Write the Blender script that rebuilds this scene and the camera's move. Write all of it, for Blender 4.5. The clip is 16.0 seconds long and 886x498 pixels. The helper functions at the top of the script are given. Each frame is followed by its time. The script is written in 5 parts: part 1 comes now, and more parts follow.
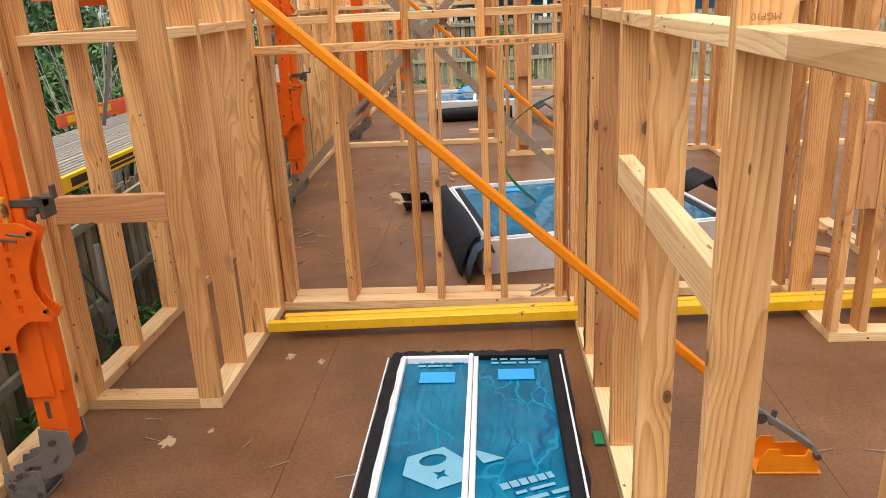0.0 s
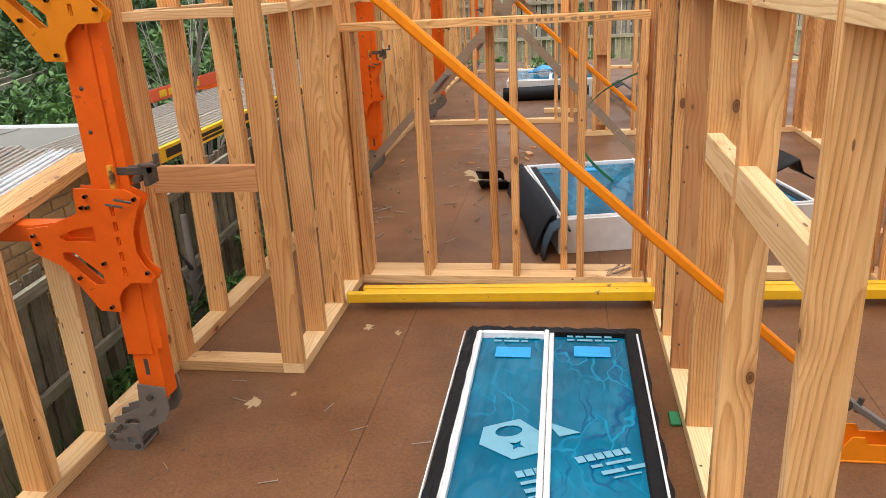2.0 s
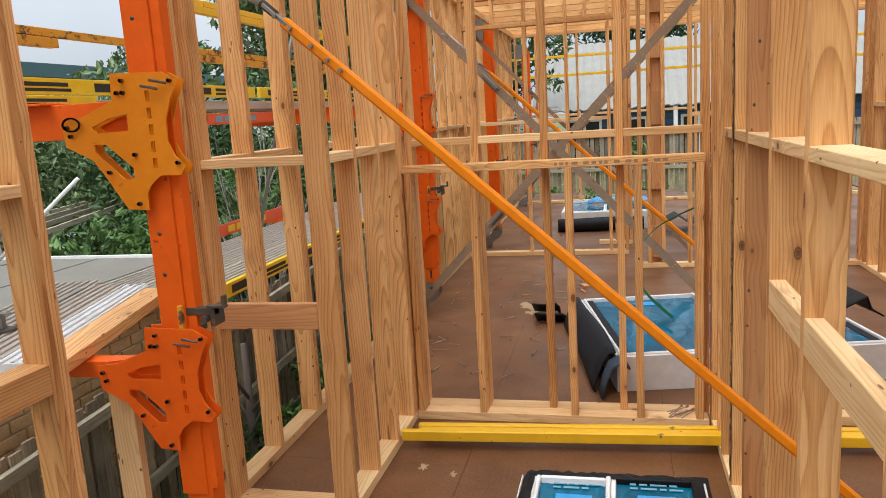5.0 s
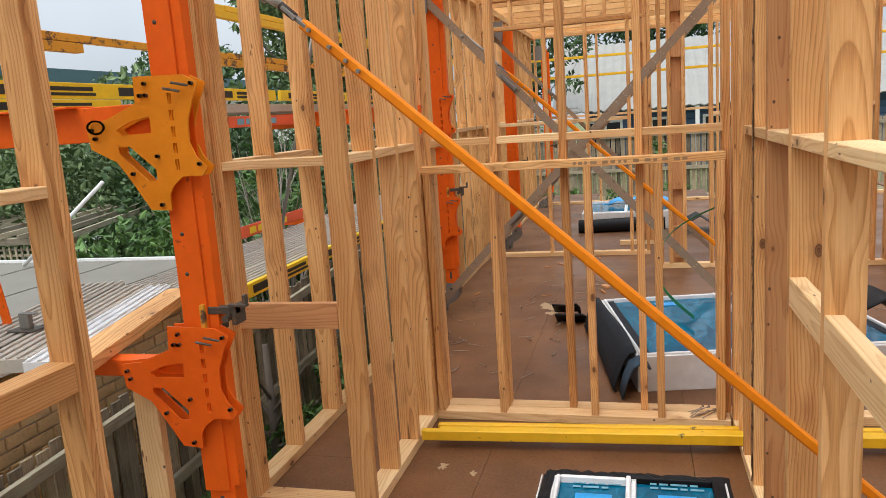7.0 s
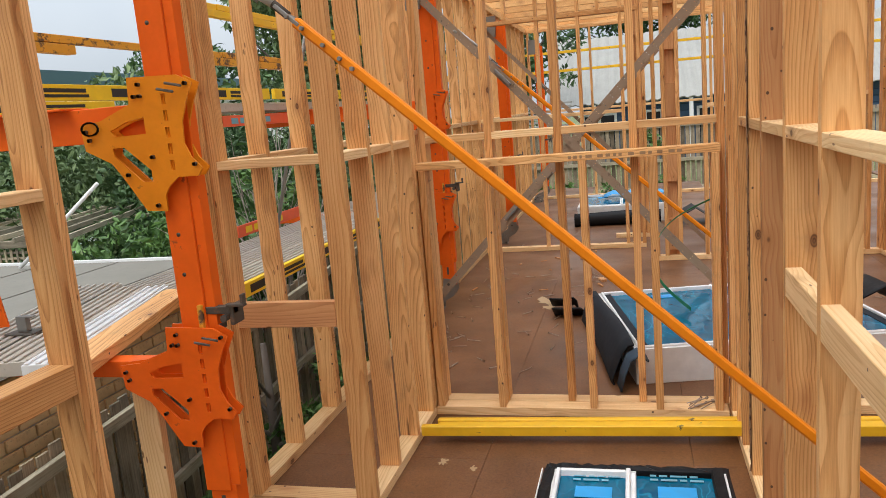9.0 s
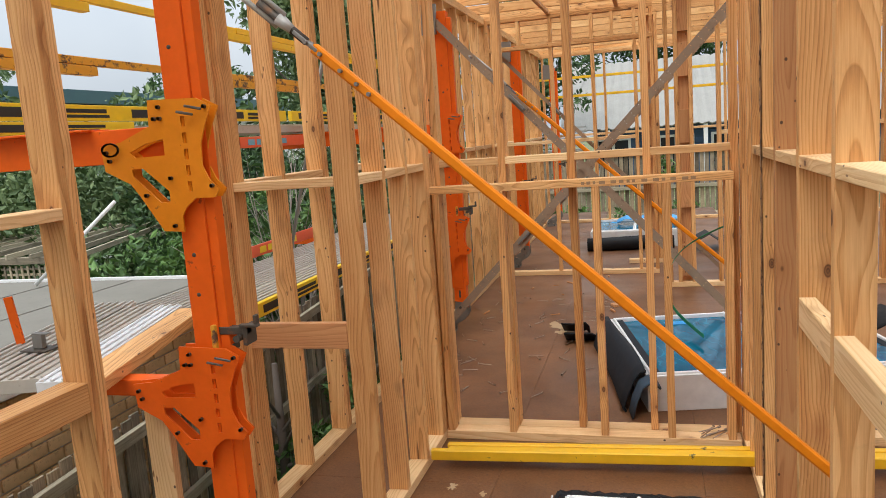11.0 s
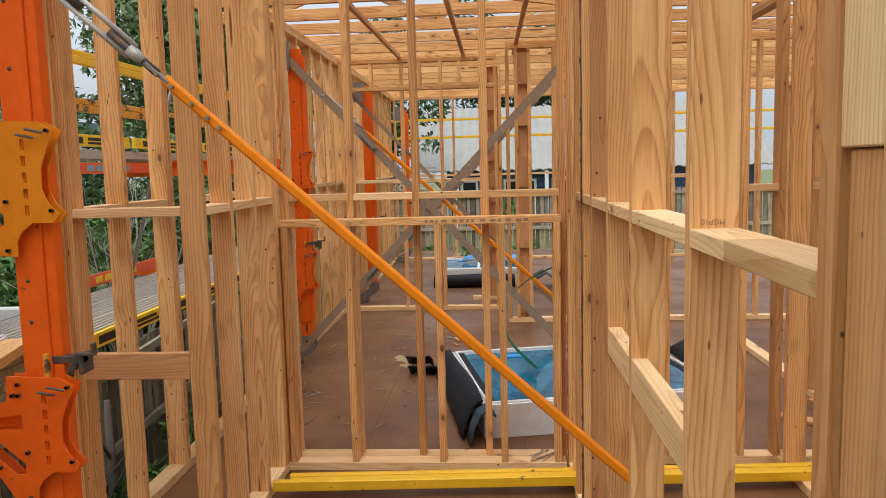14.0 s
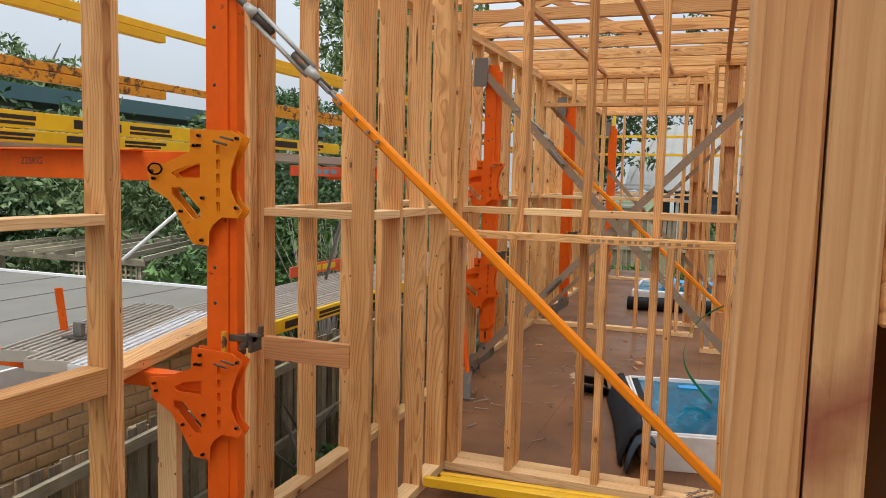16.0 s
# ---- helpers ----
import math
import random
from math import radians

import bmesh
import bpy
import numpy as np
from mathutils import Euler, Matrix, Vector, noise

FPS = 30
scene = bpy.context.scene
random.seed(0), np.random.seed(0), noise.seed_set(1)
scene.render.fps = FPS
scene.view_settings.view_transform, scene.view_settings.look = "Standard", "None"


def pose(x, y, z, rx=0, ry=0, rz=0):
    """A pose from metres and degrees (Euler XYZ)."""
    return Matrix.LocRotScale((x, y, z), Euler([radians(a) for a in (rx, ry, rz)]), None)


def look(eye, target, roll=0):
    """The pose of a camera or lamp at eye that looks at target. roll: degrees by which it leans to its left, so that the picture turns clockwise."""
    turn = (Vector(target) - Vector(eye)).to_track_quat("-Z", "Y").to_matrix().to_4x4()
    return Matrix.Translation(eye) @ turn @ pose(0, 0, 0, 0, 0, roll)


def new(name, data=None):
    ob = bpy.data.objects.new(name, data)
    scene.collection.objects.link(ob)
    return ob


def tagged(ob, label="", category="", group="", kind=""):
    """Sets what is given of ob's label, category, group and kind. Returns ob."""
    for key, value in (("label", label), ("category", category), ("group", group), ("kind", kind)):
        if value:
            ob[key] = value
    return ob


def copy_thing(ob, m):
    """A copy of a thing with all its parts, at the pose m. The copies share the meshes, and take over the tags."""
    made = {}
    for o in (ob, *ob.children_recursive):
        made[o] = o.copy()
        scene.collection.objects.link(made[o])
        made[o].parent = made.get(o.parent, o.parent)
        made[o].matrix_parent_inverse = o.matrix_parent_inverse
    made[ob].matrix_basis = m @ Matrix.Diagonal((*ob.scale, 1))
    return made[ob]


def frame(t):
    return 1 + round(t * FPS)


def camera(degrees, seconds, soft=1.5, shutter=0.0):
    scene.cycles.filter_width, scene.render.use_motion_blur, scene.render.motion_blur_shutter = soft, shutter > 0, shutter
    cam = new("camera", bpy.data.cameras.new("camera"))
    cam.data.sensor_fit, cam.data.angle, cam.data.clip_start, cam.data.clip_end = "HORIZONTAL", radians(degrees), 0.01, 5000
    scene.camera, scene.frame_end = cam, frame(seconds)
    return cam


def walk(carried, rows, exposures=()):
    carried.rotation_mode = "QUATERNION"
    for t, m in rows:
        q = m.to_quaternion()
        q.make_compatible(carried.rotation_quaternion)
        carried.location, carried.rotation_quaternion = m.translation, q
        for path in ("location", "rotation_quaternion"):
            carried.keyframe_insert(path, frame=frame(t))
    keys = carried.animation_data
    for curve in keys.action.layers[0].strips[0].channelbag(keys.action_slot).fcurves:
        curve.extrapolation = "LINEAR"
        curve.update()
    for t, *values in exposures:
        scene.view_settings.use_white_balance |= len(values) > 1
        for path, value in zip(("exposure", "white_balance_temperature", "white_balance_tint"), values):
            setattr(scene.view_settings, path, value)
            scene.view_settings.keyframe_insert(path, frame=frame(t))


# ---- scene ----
cam = camera(61.2, 16.0, soft=0.6)
PATH = [
    (0, (0.36, 0.45, 1.509), (0.222, 2.339, 0.868), -2.8),
    (0.5, (0.321, 0.429, 1.494), (0.135, 2.309, 0.838), -3.3),
    (1, (0.313, 0.424, 1.494), (0.084, 2.293, 0.819), -3.3),
    (1.5, (0.32, 0.412, 1.5), (0.043, 2.271, 0.814), -3.4),
    (2, (0.319, 0.404, 1.505), (0.002, 2.257, 0.823), -3.1),
    (2.5, (0.31, 0.394, 1.515), (-0.041, 2.242, 0.836), -2.9),
    (3, (0.309, 0.403, 1.532), (-0.07, 2.275, 0.938), -3.0),
    (3.5, (0.311, 0.412, 1.563), (-0.104, 2.326, 1.16), -3.1),
    (4, (0.31, 0.407, 1.566), (-0.123, 2.325, 1.2), -3.2),
    (6.5, (0.317, 0.389, 1.563), (-0.18, 2.297, 1.226), -3.9),
    (7, (0.321, 0.386, 1.557), (-0.189, 2.288, 1.212), -4.0),
    (7.5, (0.325, 0.39, 1.557), (-0.185, 2.291, 1.202), -4.3),
    (8, (0.331, 0.39, 1.556), (-0.174, 2.292, 1.199), -4.7),
    (8.5, (0.322, 0.38, 1.556), (-0.18, 2.283, 1.198), -5.0),
    (9, (0.32, 0.383, 1.559), (-0.181, 2.286, 1.202), -4.9),
    (11.5, (0.324, 0.371, 1.569), (-0.212, 2.277, 1.288), -4.1),
    (12, (0.327, 0.373, 1.57), (-0.211, 2.28, 1.302), -4.1),
    (12.5, (0.345, 0.362, 1.571), (-0.192, 2.272, 1.32), -4.1),
    (13, (0.396, 0.356, 1.553), (-0.126, 2.272, 1.313), -3.6),
    (13.5, (0.364, 0.293, 1.564), (0.143, 2.268, 1.339), -2.4),
    (14, (0.369, 0.233, 1.571), (0.231, 2.216, 1.353), -1.5),
    (14.5, (0.506, 0.228, 1.581), (0.265, 2.205, 1.401), 0.4),
    (15, (0.614, 0.237, 1.593), (0.028, 2.14, 1.412), 1.9),
    (15.5, (0.62, 0.229, 1.593), (-0.027, 2.114, 1.425), 2.0),
    (16, (0.617, 0.213, 1.588), (-0.072, 2.082, 1.402), 1.4),
]
walk(cam, [(t, look(eye, aim, roll)) for t, eye, aim, roll in PATH],
     [(0, 0.78), (2.5, 0.75), (3.5, 0.48), (8.5, 0.47), (13, 0.4), (15, 0.24), (15.5, 0.26), (16, 0.33)])

# ---- light ----
world = bpy.data.worlds.new("world")
scene.world = world
world.use_nodes = True
wn, wl = world.node_tree.nodes, world.node_tree.links
sky = wn.new("ShaderNodeTexSky")
sky.sky_type, sky.sun_disc = "NISHITA", False
sky.sun_elevation, sky.sun_rotation = radians(60), radians(200)
sky.air_density, sky.dust_density = 1.0, 6.0
grey = wn.new("ShaderNodeMix")
grey.data_type = "RGBA"
grey.inputs["Factor"].default_value = 0.85
wl.new(sky.outputs["Color"], grey.inputs["A"])
cloud = wn.new("ShaderNodeTexNoise")
cloud.inputs["Scale"].default_value, cloud.inputs["Detail"].default_value = 2.2, 5
cramp = wn.new("ShaderNodeValToRGB")
cramp.color_ramp.elements[0].position, cramp.color_ramp.elements[1].position = 0.3, 0.75
cramp.color_ramp.elements[0].color, cramp.color_ramp.elements[1].color = (6.4, 7.3, 8.3, 1), (9.0, 9.6, 10.2, 1)
wl.new(cloud.outputs["Fac"], cramp.inputs["Fac"])
wl.new(cramp.outputs["Color"], grey.inputs["B"])
way = wn.new("ShaderNodeSeparateXYZ")
wl.new(wn.new("ShaderNodeTexCoord").outputs["Generated"], way.inputs[0])
dome = wn.new("ShaderNodeMapRange")
dome.inputs["From Min"].default_value, dome.inputs["From Max"].default_value = 0.05, 1.0
dome.inputs["To Min"].default_value, dome.inputs["To Max"].default_value = 0.62, 1.9
wl.new(way.outputs["Z"], dome.inputs["Value"])
shade = wn.new("ShaderNodeVectorMath")
shade.operation = "SCALE"
wl.new(grey.outputs["Result"], shade.inputs[0])
wl.new(dome.outputs[0], shade.inputs["Scale"])
wl.new(shade.outputs[0], wn["Background"].inputs["Color"])
wn["Background"].inputs["Strength"].default_value = 0.105
sun = new("sun", bpy.data.lights.new("sun", "SUN"))
sun.data.energy, sun.data.angle, sun.data.color = 0.85, radians(35), (1.0, 0.96, 0.9)
sun.matrix_world = look((-4, -13, 24), (0, 0, 0))


# ---- materials ----
def material(name, rough=0.6, metal=0.0):
    m = bpy.data.materials.new(name)
    m.use_nodes = True
    b = m.node_tree.nodes["Principled BSDF"]
    b.inputs["Roughness"].default_value, b.inputs["Metallic"].default_value = rough, metal
    return m, m.node_tree.nodes, m.node_tree.links, b


def ramp(n, stops):
    r = n.new("ShaderNodeValToRGB")
    e = r.color_ramp.elements
    while len(e) < len(stops):
        e.new(0.5)
    for k, (p, c) in zip(e, stops):
        k.position, k.color = p, (*c, 1)
    return r


def mixer(n, l, a, b, fac, mode="MIX"):
    x = n.new("ShaderNodeMix")
    x.data_type, x.blend_type = "RGBA", mode
    for key, v in (("A", a), ("B", b), ("Factor", fac)):
        if hasattr(v, "links"):
            l.new(v, x.inputs[key])
        elif key == "Factor":
            x.inputs[0].default_value = v
        else:
            x.inputs[key].default_value = (*v, 1)
    return x.outputs["Result"]


def noise_of(n, l, vec, scale, detail=4, rough=0.55):
    t = n.new("ShaderNodeTexNoise")
    t.inputs["Scale"].default_value, t.inputs["Detail"].default_value, t.inputs["Roughness"].default_value = scale, detail, rough
    if vec:
        l.new(vec, t.inputs["Vector"])
    return t.outputs["Fac"]


def bump_of(n, l, b, height, strength, dist=0.002):
    u = n.new("ShaderNodeBump")
    u.inputs["Strength"].default_value, u.inputs["Distance"].default_value = strength, dist
    l.new(height, u.inputs["Height"])
    l.new(u.outputs["Normal"], b.inputs["Normal"])


def vec_math(n, l, op, a, b=None, scale=None):
    v = n.new("ShaderNodeVectorMath")
    v.operation = op
    for k, x in enumerate((a, b)):
        if x is None:
            continue
        if hasattr(x, "links"):
            l.new(x, v.inputs[k])
        else:
            v.inputs[k].default_value = x
    if scale is not None:
        v.inputs["Scale"].default_value = scale
    return v


def calc(n, l, op, a, b=None, c=None):
    m = n.new("ShaderNodeMath")
    m.operation = op
    for k, x in enumerate((a, b, c)):
        if x is None:
            continue
        if hasattr(x, "links"):
            l.new(x, m.inputs[k])
        else:
            m.inputs[k].default_value = x
    return m.outputs[0]


def pine(name, dark, mid, light, rough=0.55, streak=None):
    """Sawn softwood cut from a log of growth rings, its grain along the local z axis, every piece its own."""
    m, n, l, b = material(name, rough)
    co, info = n.new("ShaderNodeTexCoord"), n.new("ShaderNodeObjectInfo")
    dice = n.new("ShaderNodeTexWhiteNoise")
    dice.noise_dimensions = "1D"
    l.new(info.outputs["Random"], dice.inputs["W"])
    own = vec_math(n, l, "SUBTRACT", dice.outputs["Color"], (0.5, 0.5, 0.5)).outputs[0]
    shift = vec_math(n, l, "ADD", co.outputs["Object"], vec_math(n, l, "MULTIPLY", own, (9.0, 5.0, 60.0)).outputs[0]).outputs[0]
    # knots, a few along each piece, which also bend the rings about them
    km = vec_math(n, l, "MULTIPLY", shift, (1, 1, 0.55)).outputs[0]
    vor = n.new("ShaderNodeTexVoronoi")
    vor.inputs["Scale"].default_value = 8.0
    l.new(km, vor.inputs["Vector"])
    pick = n.new("ShaderNodeSeparateColor")
    l.new(vor.outputs["Color"], pick.inputs[0])
    few = calc(n, l, "GREATER_THAN", pick.outputs[0], 0.3)
    swell = n.new("ShaderNodeMapRange")
    swell.interpolation_type = "SMOOTHSTEP"
    swell.inputs["From Min"].default_value, swell.inputs["From Max"].default_value = 0.5, 0.0
    l.new(vor.outputs["Distance"], swell.inputs["Value"])
    bend = calc(n, l, "MULTIPLY", calc(n, l, "MULTIPLY", swell.outputs[0], few), 0.012)
    # growth rings round a pith that runs a little aslant of the piece
    sep = n.new("ShaderNodeSeparateXYZ")
    l.new(own, sep.inputs[0])
    slow = n.new("ShaderNodeTexNoise")
    slow.inputs["Scale"].default_value, slow.inputs["Detail"].default_value = 2.4, 1.2
    l.new(vec_math(n, l, "MULTIPLY", shift, (1.2, 1.2, 0.42)).outputs[0], slow.inputs["Vector"])
    warp = vec_math(n, l, "SCALE", vec_math(n, l, "SUBTRACT", slow.outputs["Color"], (0.5, 0.5, 0.5)).outputs[0], None, 0.11).outputs[0]
    lean = n.new("ShaderNodeCombineXYZ")
    oz = n.new("ShaderNodeSeparateXYZ")
    l.new(co.outputs["Object"], oz.inputs[0])
    l.new(calc(n, l, "MULTIPLY", calc(n, l, "MULTIPLY", oz.outputs["Z"], sep.outputs["Z"]), 0.05), lean.inputs[0])
    l.new(calc(n, l, "MULTIPLY", calc(n, l, "MULTIPLY", oz.outputs["Z"], sep.outputs["X"]), 0.05), lean.inputs[1])
    pith = vec_math(n, l, "MULTIPLY", own, (0.17, 0.17, 0.0)).outputs[0]
    q = vec_math(n, l, "ADD", vec_math(n, l, "ADD", co.outputs["Object"], warp).outputs[0], vec_math(n, l, "ADD", lean.outputs[0], pith).outputs[0]).outputs[0]
    r = vec_math(n, l, "LENGTH", vec_math(n, l, "MULTIPLY", q, (1, 1, 0)).outputs[0]).outputs["Value"]
    ring = calc(n, l, "FRACT", calc(n, l, "DIVIDE", calc(n, l, "ADD", r, bend), 0.0095))
    late = ramp(n, [(0.0, (0.12, 0.12, 0.12)), (0.1, (0, 0, 0)), (0.5, (0.12, 0.12, 0.12)), (0.86, (0.8, 0.8, 0.8)), (0.95, (0.95, 0.95, 0.95)), (1.0, (0.15, 0.15, 0.15))])
    l.new(ring, late.inputs["Fac"])
    fibre_map = vec_math(n, l, "MULTIPLY", shift, (1, 1, 0.02)).outputs[0]
    fibre = noise_of(n, l, fibre_map, 260, 4, 0.75)
    broad = noise_of(n, l, vec_math(n, l, "MULTIPLY", shift, (1, 1, 0.12)).outputs[0], 13, 3)
    blend = calc(n, l, "SUBTRACT", calc(n, l, "ADD", calc(n, l, "MULTIPLY", fibre, 0.62), calc(n, l, "MULTIPLY", broad, 0.72)),
                 calc(n, l, "MULTIPLY", late.outputs["Color"], 0.28))
    col = ramp(n, [(0.24, dark), (0.54, mid), (0.88, light)])
    l.new(blend, col.inputs["Fac"])
    tone = ramp(n, [(0.0, (0.76, 0.66, 0.57)), (0.2, (0.90, 0.81, 0.73)), (0.42, (1.04, 0.96, 0.9)), (0.7, (1.06, 1.0, 0.96)), (1.0, (1.16, 1.17, 1.18))])
    l.new(info.outputs["Random"], tone.inputs["Fac"])
    base = mixer(n, l, col.outputs["Color"], tone.outputs["Color"], 1.0, "MULTIPLY")
    halo = ramp(n, [(0.06, (0.75, 0.75, 0.75)), (0.13, (0.4, 0.4, 0.4)), (0.3, (0, 0, 0))])
    l.new(vor.outputs["Distance"], halo.inputs["Fac"])
    base = mixer(n, l, base, (0.36, 0.15, 0.05), mixer(n, l, (0, 0, 0), halo.outputs["Color"], few))
    core = ramp(n, [(0.0, (0.45, 0.45, 0.45)), (0.03, (0.95, 0.95, 0.95)), (0.05, (0.5, 0.5, 0.5)), (0.075, (0.9, 0.9, 0.9)), (0.095, (0, 0, 0))])
    l.new(vor.outputs["Distance"], core.inputs["Fac"])
    base = mixer(n, l, base, (0.085, 0.03, 0.012), mixer(n, l, (0, 0, 0), core.outputs["Color"], few))
    # nail heads, gum pockets and splits
    for scale, stretch, keep, size, shade in ((21, 0.8, 0.78, 0.085, (0.05, 0.025, 0.014)), (15, 0.06, 0.8, 0.075, (0.13, 0.045, 0.014)), (34, 0.25, 0.9, 0.1, (0.17, 0.07, 0.025))):
        pv = n.new("ShaderNodeTexVoronoi")
        pv.inputs["Scale"].default_value = scale
        l.new(vec_math(n, l, "MULTIPLY", shift, (1, 1, stretch)).outputs[0], pv.inputs["Vector"])
        ps = n.new("ShaderNodeSeparateColor")
        l.new(pv.outputs["Color"], ps.inputs[0])
        pr = ramp(n, [(0.0, (0.95, 0.95, 0.95)), (size, (0.85, 0.85, 0.85)), (size * 1.35, (0, 0, 0))])
        l.new(pv.outputs["Distance"], pr.inputs["Fac"])
        base = mixer(n, l, base, shade, mixer(n, l, (0, 0, 0), pr.outputs["Color"], calc(n, l, "GREATER_THAN", ps.outputs[1], keep)))
    # handling marks
    sm = ramp(n, [(0.6, (0, 0, 0)), (0.75, (0.35, 0.35, 0.35))])
    l.new(noise_of(n, l, shift, 5, 6, 0.7), sm.inputs["Fac"])
    base = mixer(n, l, base, (0.33, 0.2, 0.1), sm.outputs["Color"])
    if streak:
        # a reddish heartwood streak that crosses the piece at a slant
        wob = calc(n, l, "MULTIPLY_ADD", noise_of(n, l, co.outputs["Object"], 14, 5, 0.6), 0.09,
                   calc(n, l, "MULTIPLY_ADD", oz.outputs["X"], -1.1, oz.outputs["Z"]))
        sr = ramp(n, [(0.0, (0.95, 0.95, 0.95)), (0.02, (0.6, 0.6, 0.6)), (0.045, (0, 0, 0))])
        l.new(calc(n, l, "ABSOLUTE", calc(n, l, "SUBTRACT", wob, streak)), sr.inputs["Fac"])
        base = mixer(n, l, base, (0.27, 0.085, 0.045), sr.outputs["Color"])
    l.new(base, b.inputs["Base Color"])
    b.inputs["Specular IOR Level"].default_value = 0.35
    bump_of(n, l, b, blend, 0.45, 0.0015)
    return m


PINE = pine("pine", (0.35, 0.152, 0.047), (0.66, 0.352, 0.130), (0.86, 0.56, 0.258))
PINE_PALE = pine("pale_pine", (0.55, 0.32, 0.135), (0.74, 0.50, 0.245), (0.88, 0.68, 0.40))
PINE_DARK = pine("reddish_pine", (0.36, 0.155, 0.062), (0.55, 0.275, 0.115), (0.66, 0.38, 0.175))

PINE_NEAR = pine("dull_pine", (0.36, 0.175, 0.07), (0.53, 0.29, 0.125), (0.66, 0.41, 0.20))
PINE_STREAK = pine("streaked_pine", (0.40, 0.21, 0.09), (0.56, 0.335, 0.155), (0.66, 0.43, 0.22), streak=0.135)


def plain(name, colour, rough=0.5, metal=0.0, worn=None, scale=18, lo=0.58, hi=0.68, bump=0.12, vary=0.12, spec=None):
    """Paint, plastic or metal, with faint mottling and, if given, patches of wear."""
    m, n, l, b = material(name, rough, metal)
    co = n.new("ShaderNodeTexCoord").outputs["Object"]
    big = noise_of(n, l, co, 2.3, 5)
    small = noise_of(n, l, co, scale, 6, 0.65)
    a = tuple(max(0, c * (1 - vary)) for c in colour)
    z = tuple(min(1, c * (1 + vary)) for c in colour)
    r = ramp(n, [(0.3, a), (0.7, z)])
    l.new(mixer(n, l, big, small, 0.5), r.inputs["Fac"])
    out = r.outputs["Color"]
    if worn:
        w = ramp(n, [(lo, (0, 0, 0)), (hi, (1, 1, 1))])
        l.new(small, w.inputs["Fac"])
        out = mixer(n, l, out, worn, w.outputs["Color"])
    l.new(out, b.inputs["Base Color"])
    rr = n.new("ShaderNodeMapRange")
    rr.inputs["To Min"].default_value, rr.inputs["To Max"].default_value = max(0.03, rough - 0.12), min(1, rough + 0.15)
    l.new(small, rr.inputs["Value"])
    l.new(rr.outputs[0], b.inputs["Roughness"])
    if spec is not None:
        b.inputs["Specular IOR Level"].default_value = spec
    bump_of(n, l, b, small, bump, 0.002)
    return m


ORANGE = plain("orange_paint", (0.80, 0.125, 0.010), 0.42, worn=(0.35, 0.07, 0.02), lo=0.64, hi=0.70, spec=0.15)
AMBER = plain("amber_paint", (0.74, 0.24, 0.012), 0.42, worn=(0.3, 0.1, 0.02), lo=0.64, hi=0.70, spec=0.15)
BRACE = plain("brace_orange_paint", (0.82, 0.24, 0.01), 0.4, worn=(0.4, 0.12, 0.03), lo=0.68, hi=0.75, spec=0.15)
YELLOW = plain("yellow_paint", (0.82, 0.47, 0.012), 0.5, worn=(0.16, 0.11, 0.03), lo=0.66, hi=0.71)
RUSTY = plain("rusty_yellow_paint", (0.72, 0.33, 0.02), 0.6, worn=(0.12, 0.06, 0.03), lo=0.5, hi=0.58)
BOARD_YELLOW = plain("toe_board_yellow", (0.84, 0.56, 0.015), 0.5, worn=(0.3, 0.22, 0.05), lo=0.7, hi=0.76)
SHADE_BROWN = plain("painted_shade_brown", (0.12, 0.055, 0.015), 0.8, vary=0.2)
INK = plain("black_print", (0.02, 0.02, 0.02), 0.6)
STEEL = plain("galvanised_steel", (0.24, 0.225, 0.205), 0.48, 0.6, worn=(0.2, 0.16, 0.13), lo=0.62, hi=0.72)
ZINC = plain("dull_zinc", (0.42, 0.41, 0.38), 0.45, 0.25, worn=(0.3, 0.24, 0.19), lo=0.6, hi=0.7)
STRAP_STEEL = plain("dull_strap_steel", (0.31, 0.22, 0.15), 0.7, 0.0, worn=(0.17, 0.12, 0.085), spec=0.15)
DARK_STEEL = plain("dark_steel", (0.09, 0.075, 0.06), 0.55, 0.4, worn=(0.2, 0.1, 0.05))
BOLT = plain("rusty_bolt", (0.17, 0.115, 0.08), 0.6, 0.3)
WHITE_FRAME = plain("white_aluminium", (0.80, 0.80, 0.79), 0.35, worn=(0.55, 0.52, 0.48), lo=0.7, hi=0.78)
FOIL = plain("black_building_wrap", (0.006, 0.006, 0.007), 0.6, bump=0.6, scale=30, spec=0.25)
FOAM = plain("dark_grey_foam", (0.02, 0.023, 0.028), 0.8, bump=0.3, spec=0.2)
FOAM_BLUE = plain("blue_grey_foam", (0.05, 0.075, 0.105), 0.8, bump=0.3, spec=0.2)
REVEAL = plain("primed_timber_reveal", (0.70, 0.69, 0.67), 0.6)
TAPE = plain("blue_tape", (0.015, 0.33, 0.72), 0.4)
PRINT_WHITE = plain("white_film_print", (0.15, 0.37, 0.47), 0.35)
GREEN_STRAP = plain("green_strap", (0.015, 0.2, 0.07), 0.5)
LABEL_RED = plain("orange_sign_board", (0.82, 0.12, 0.04), 0.5)


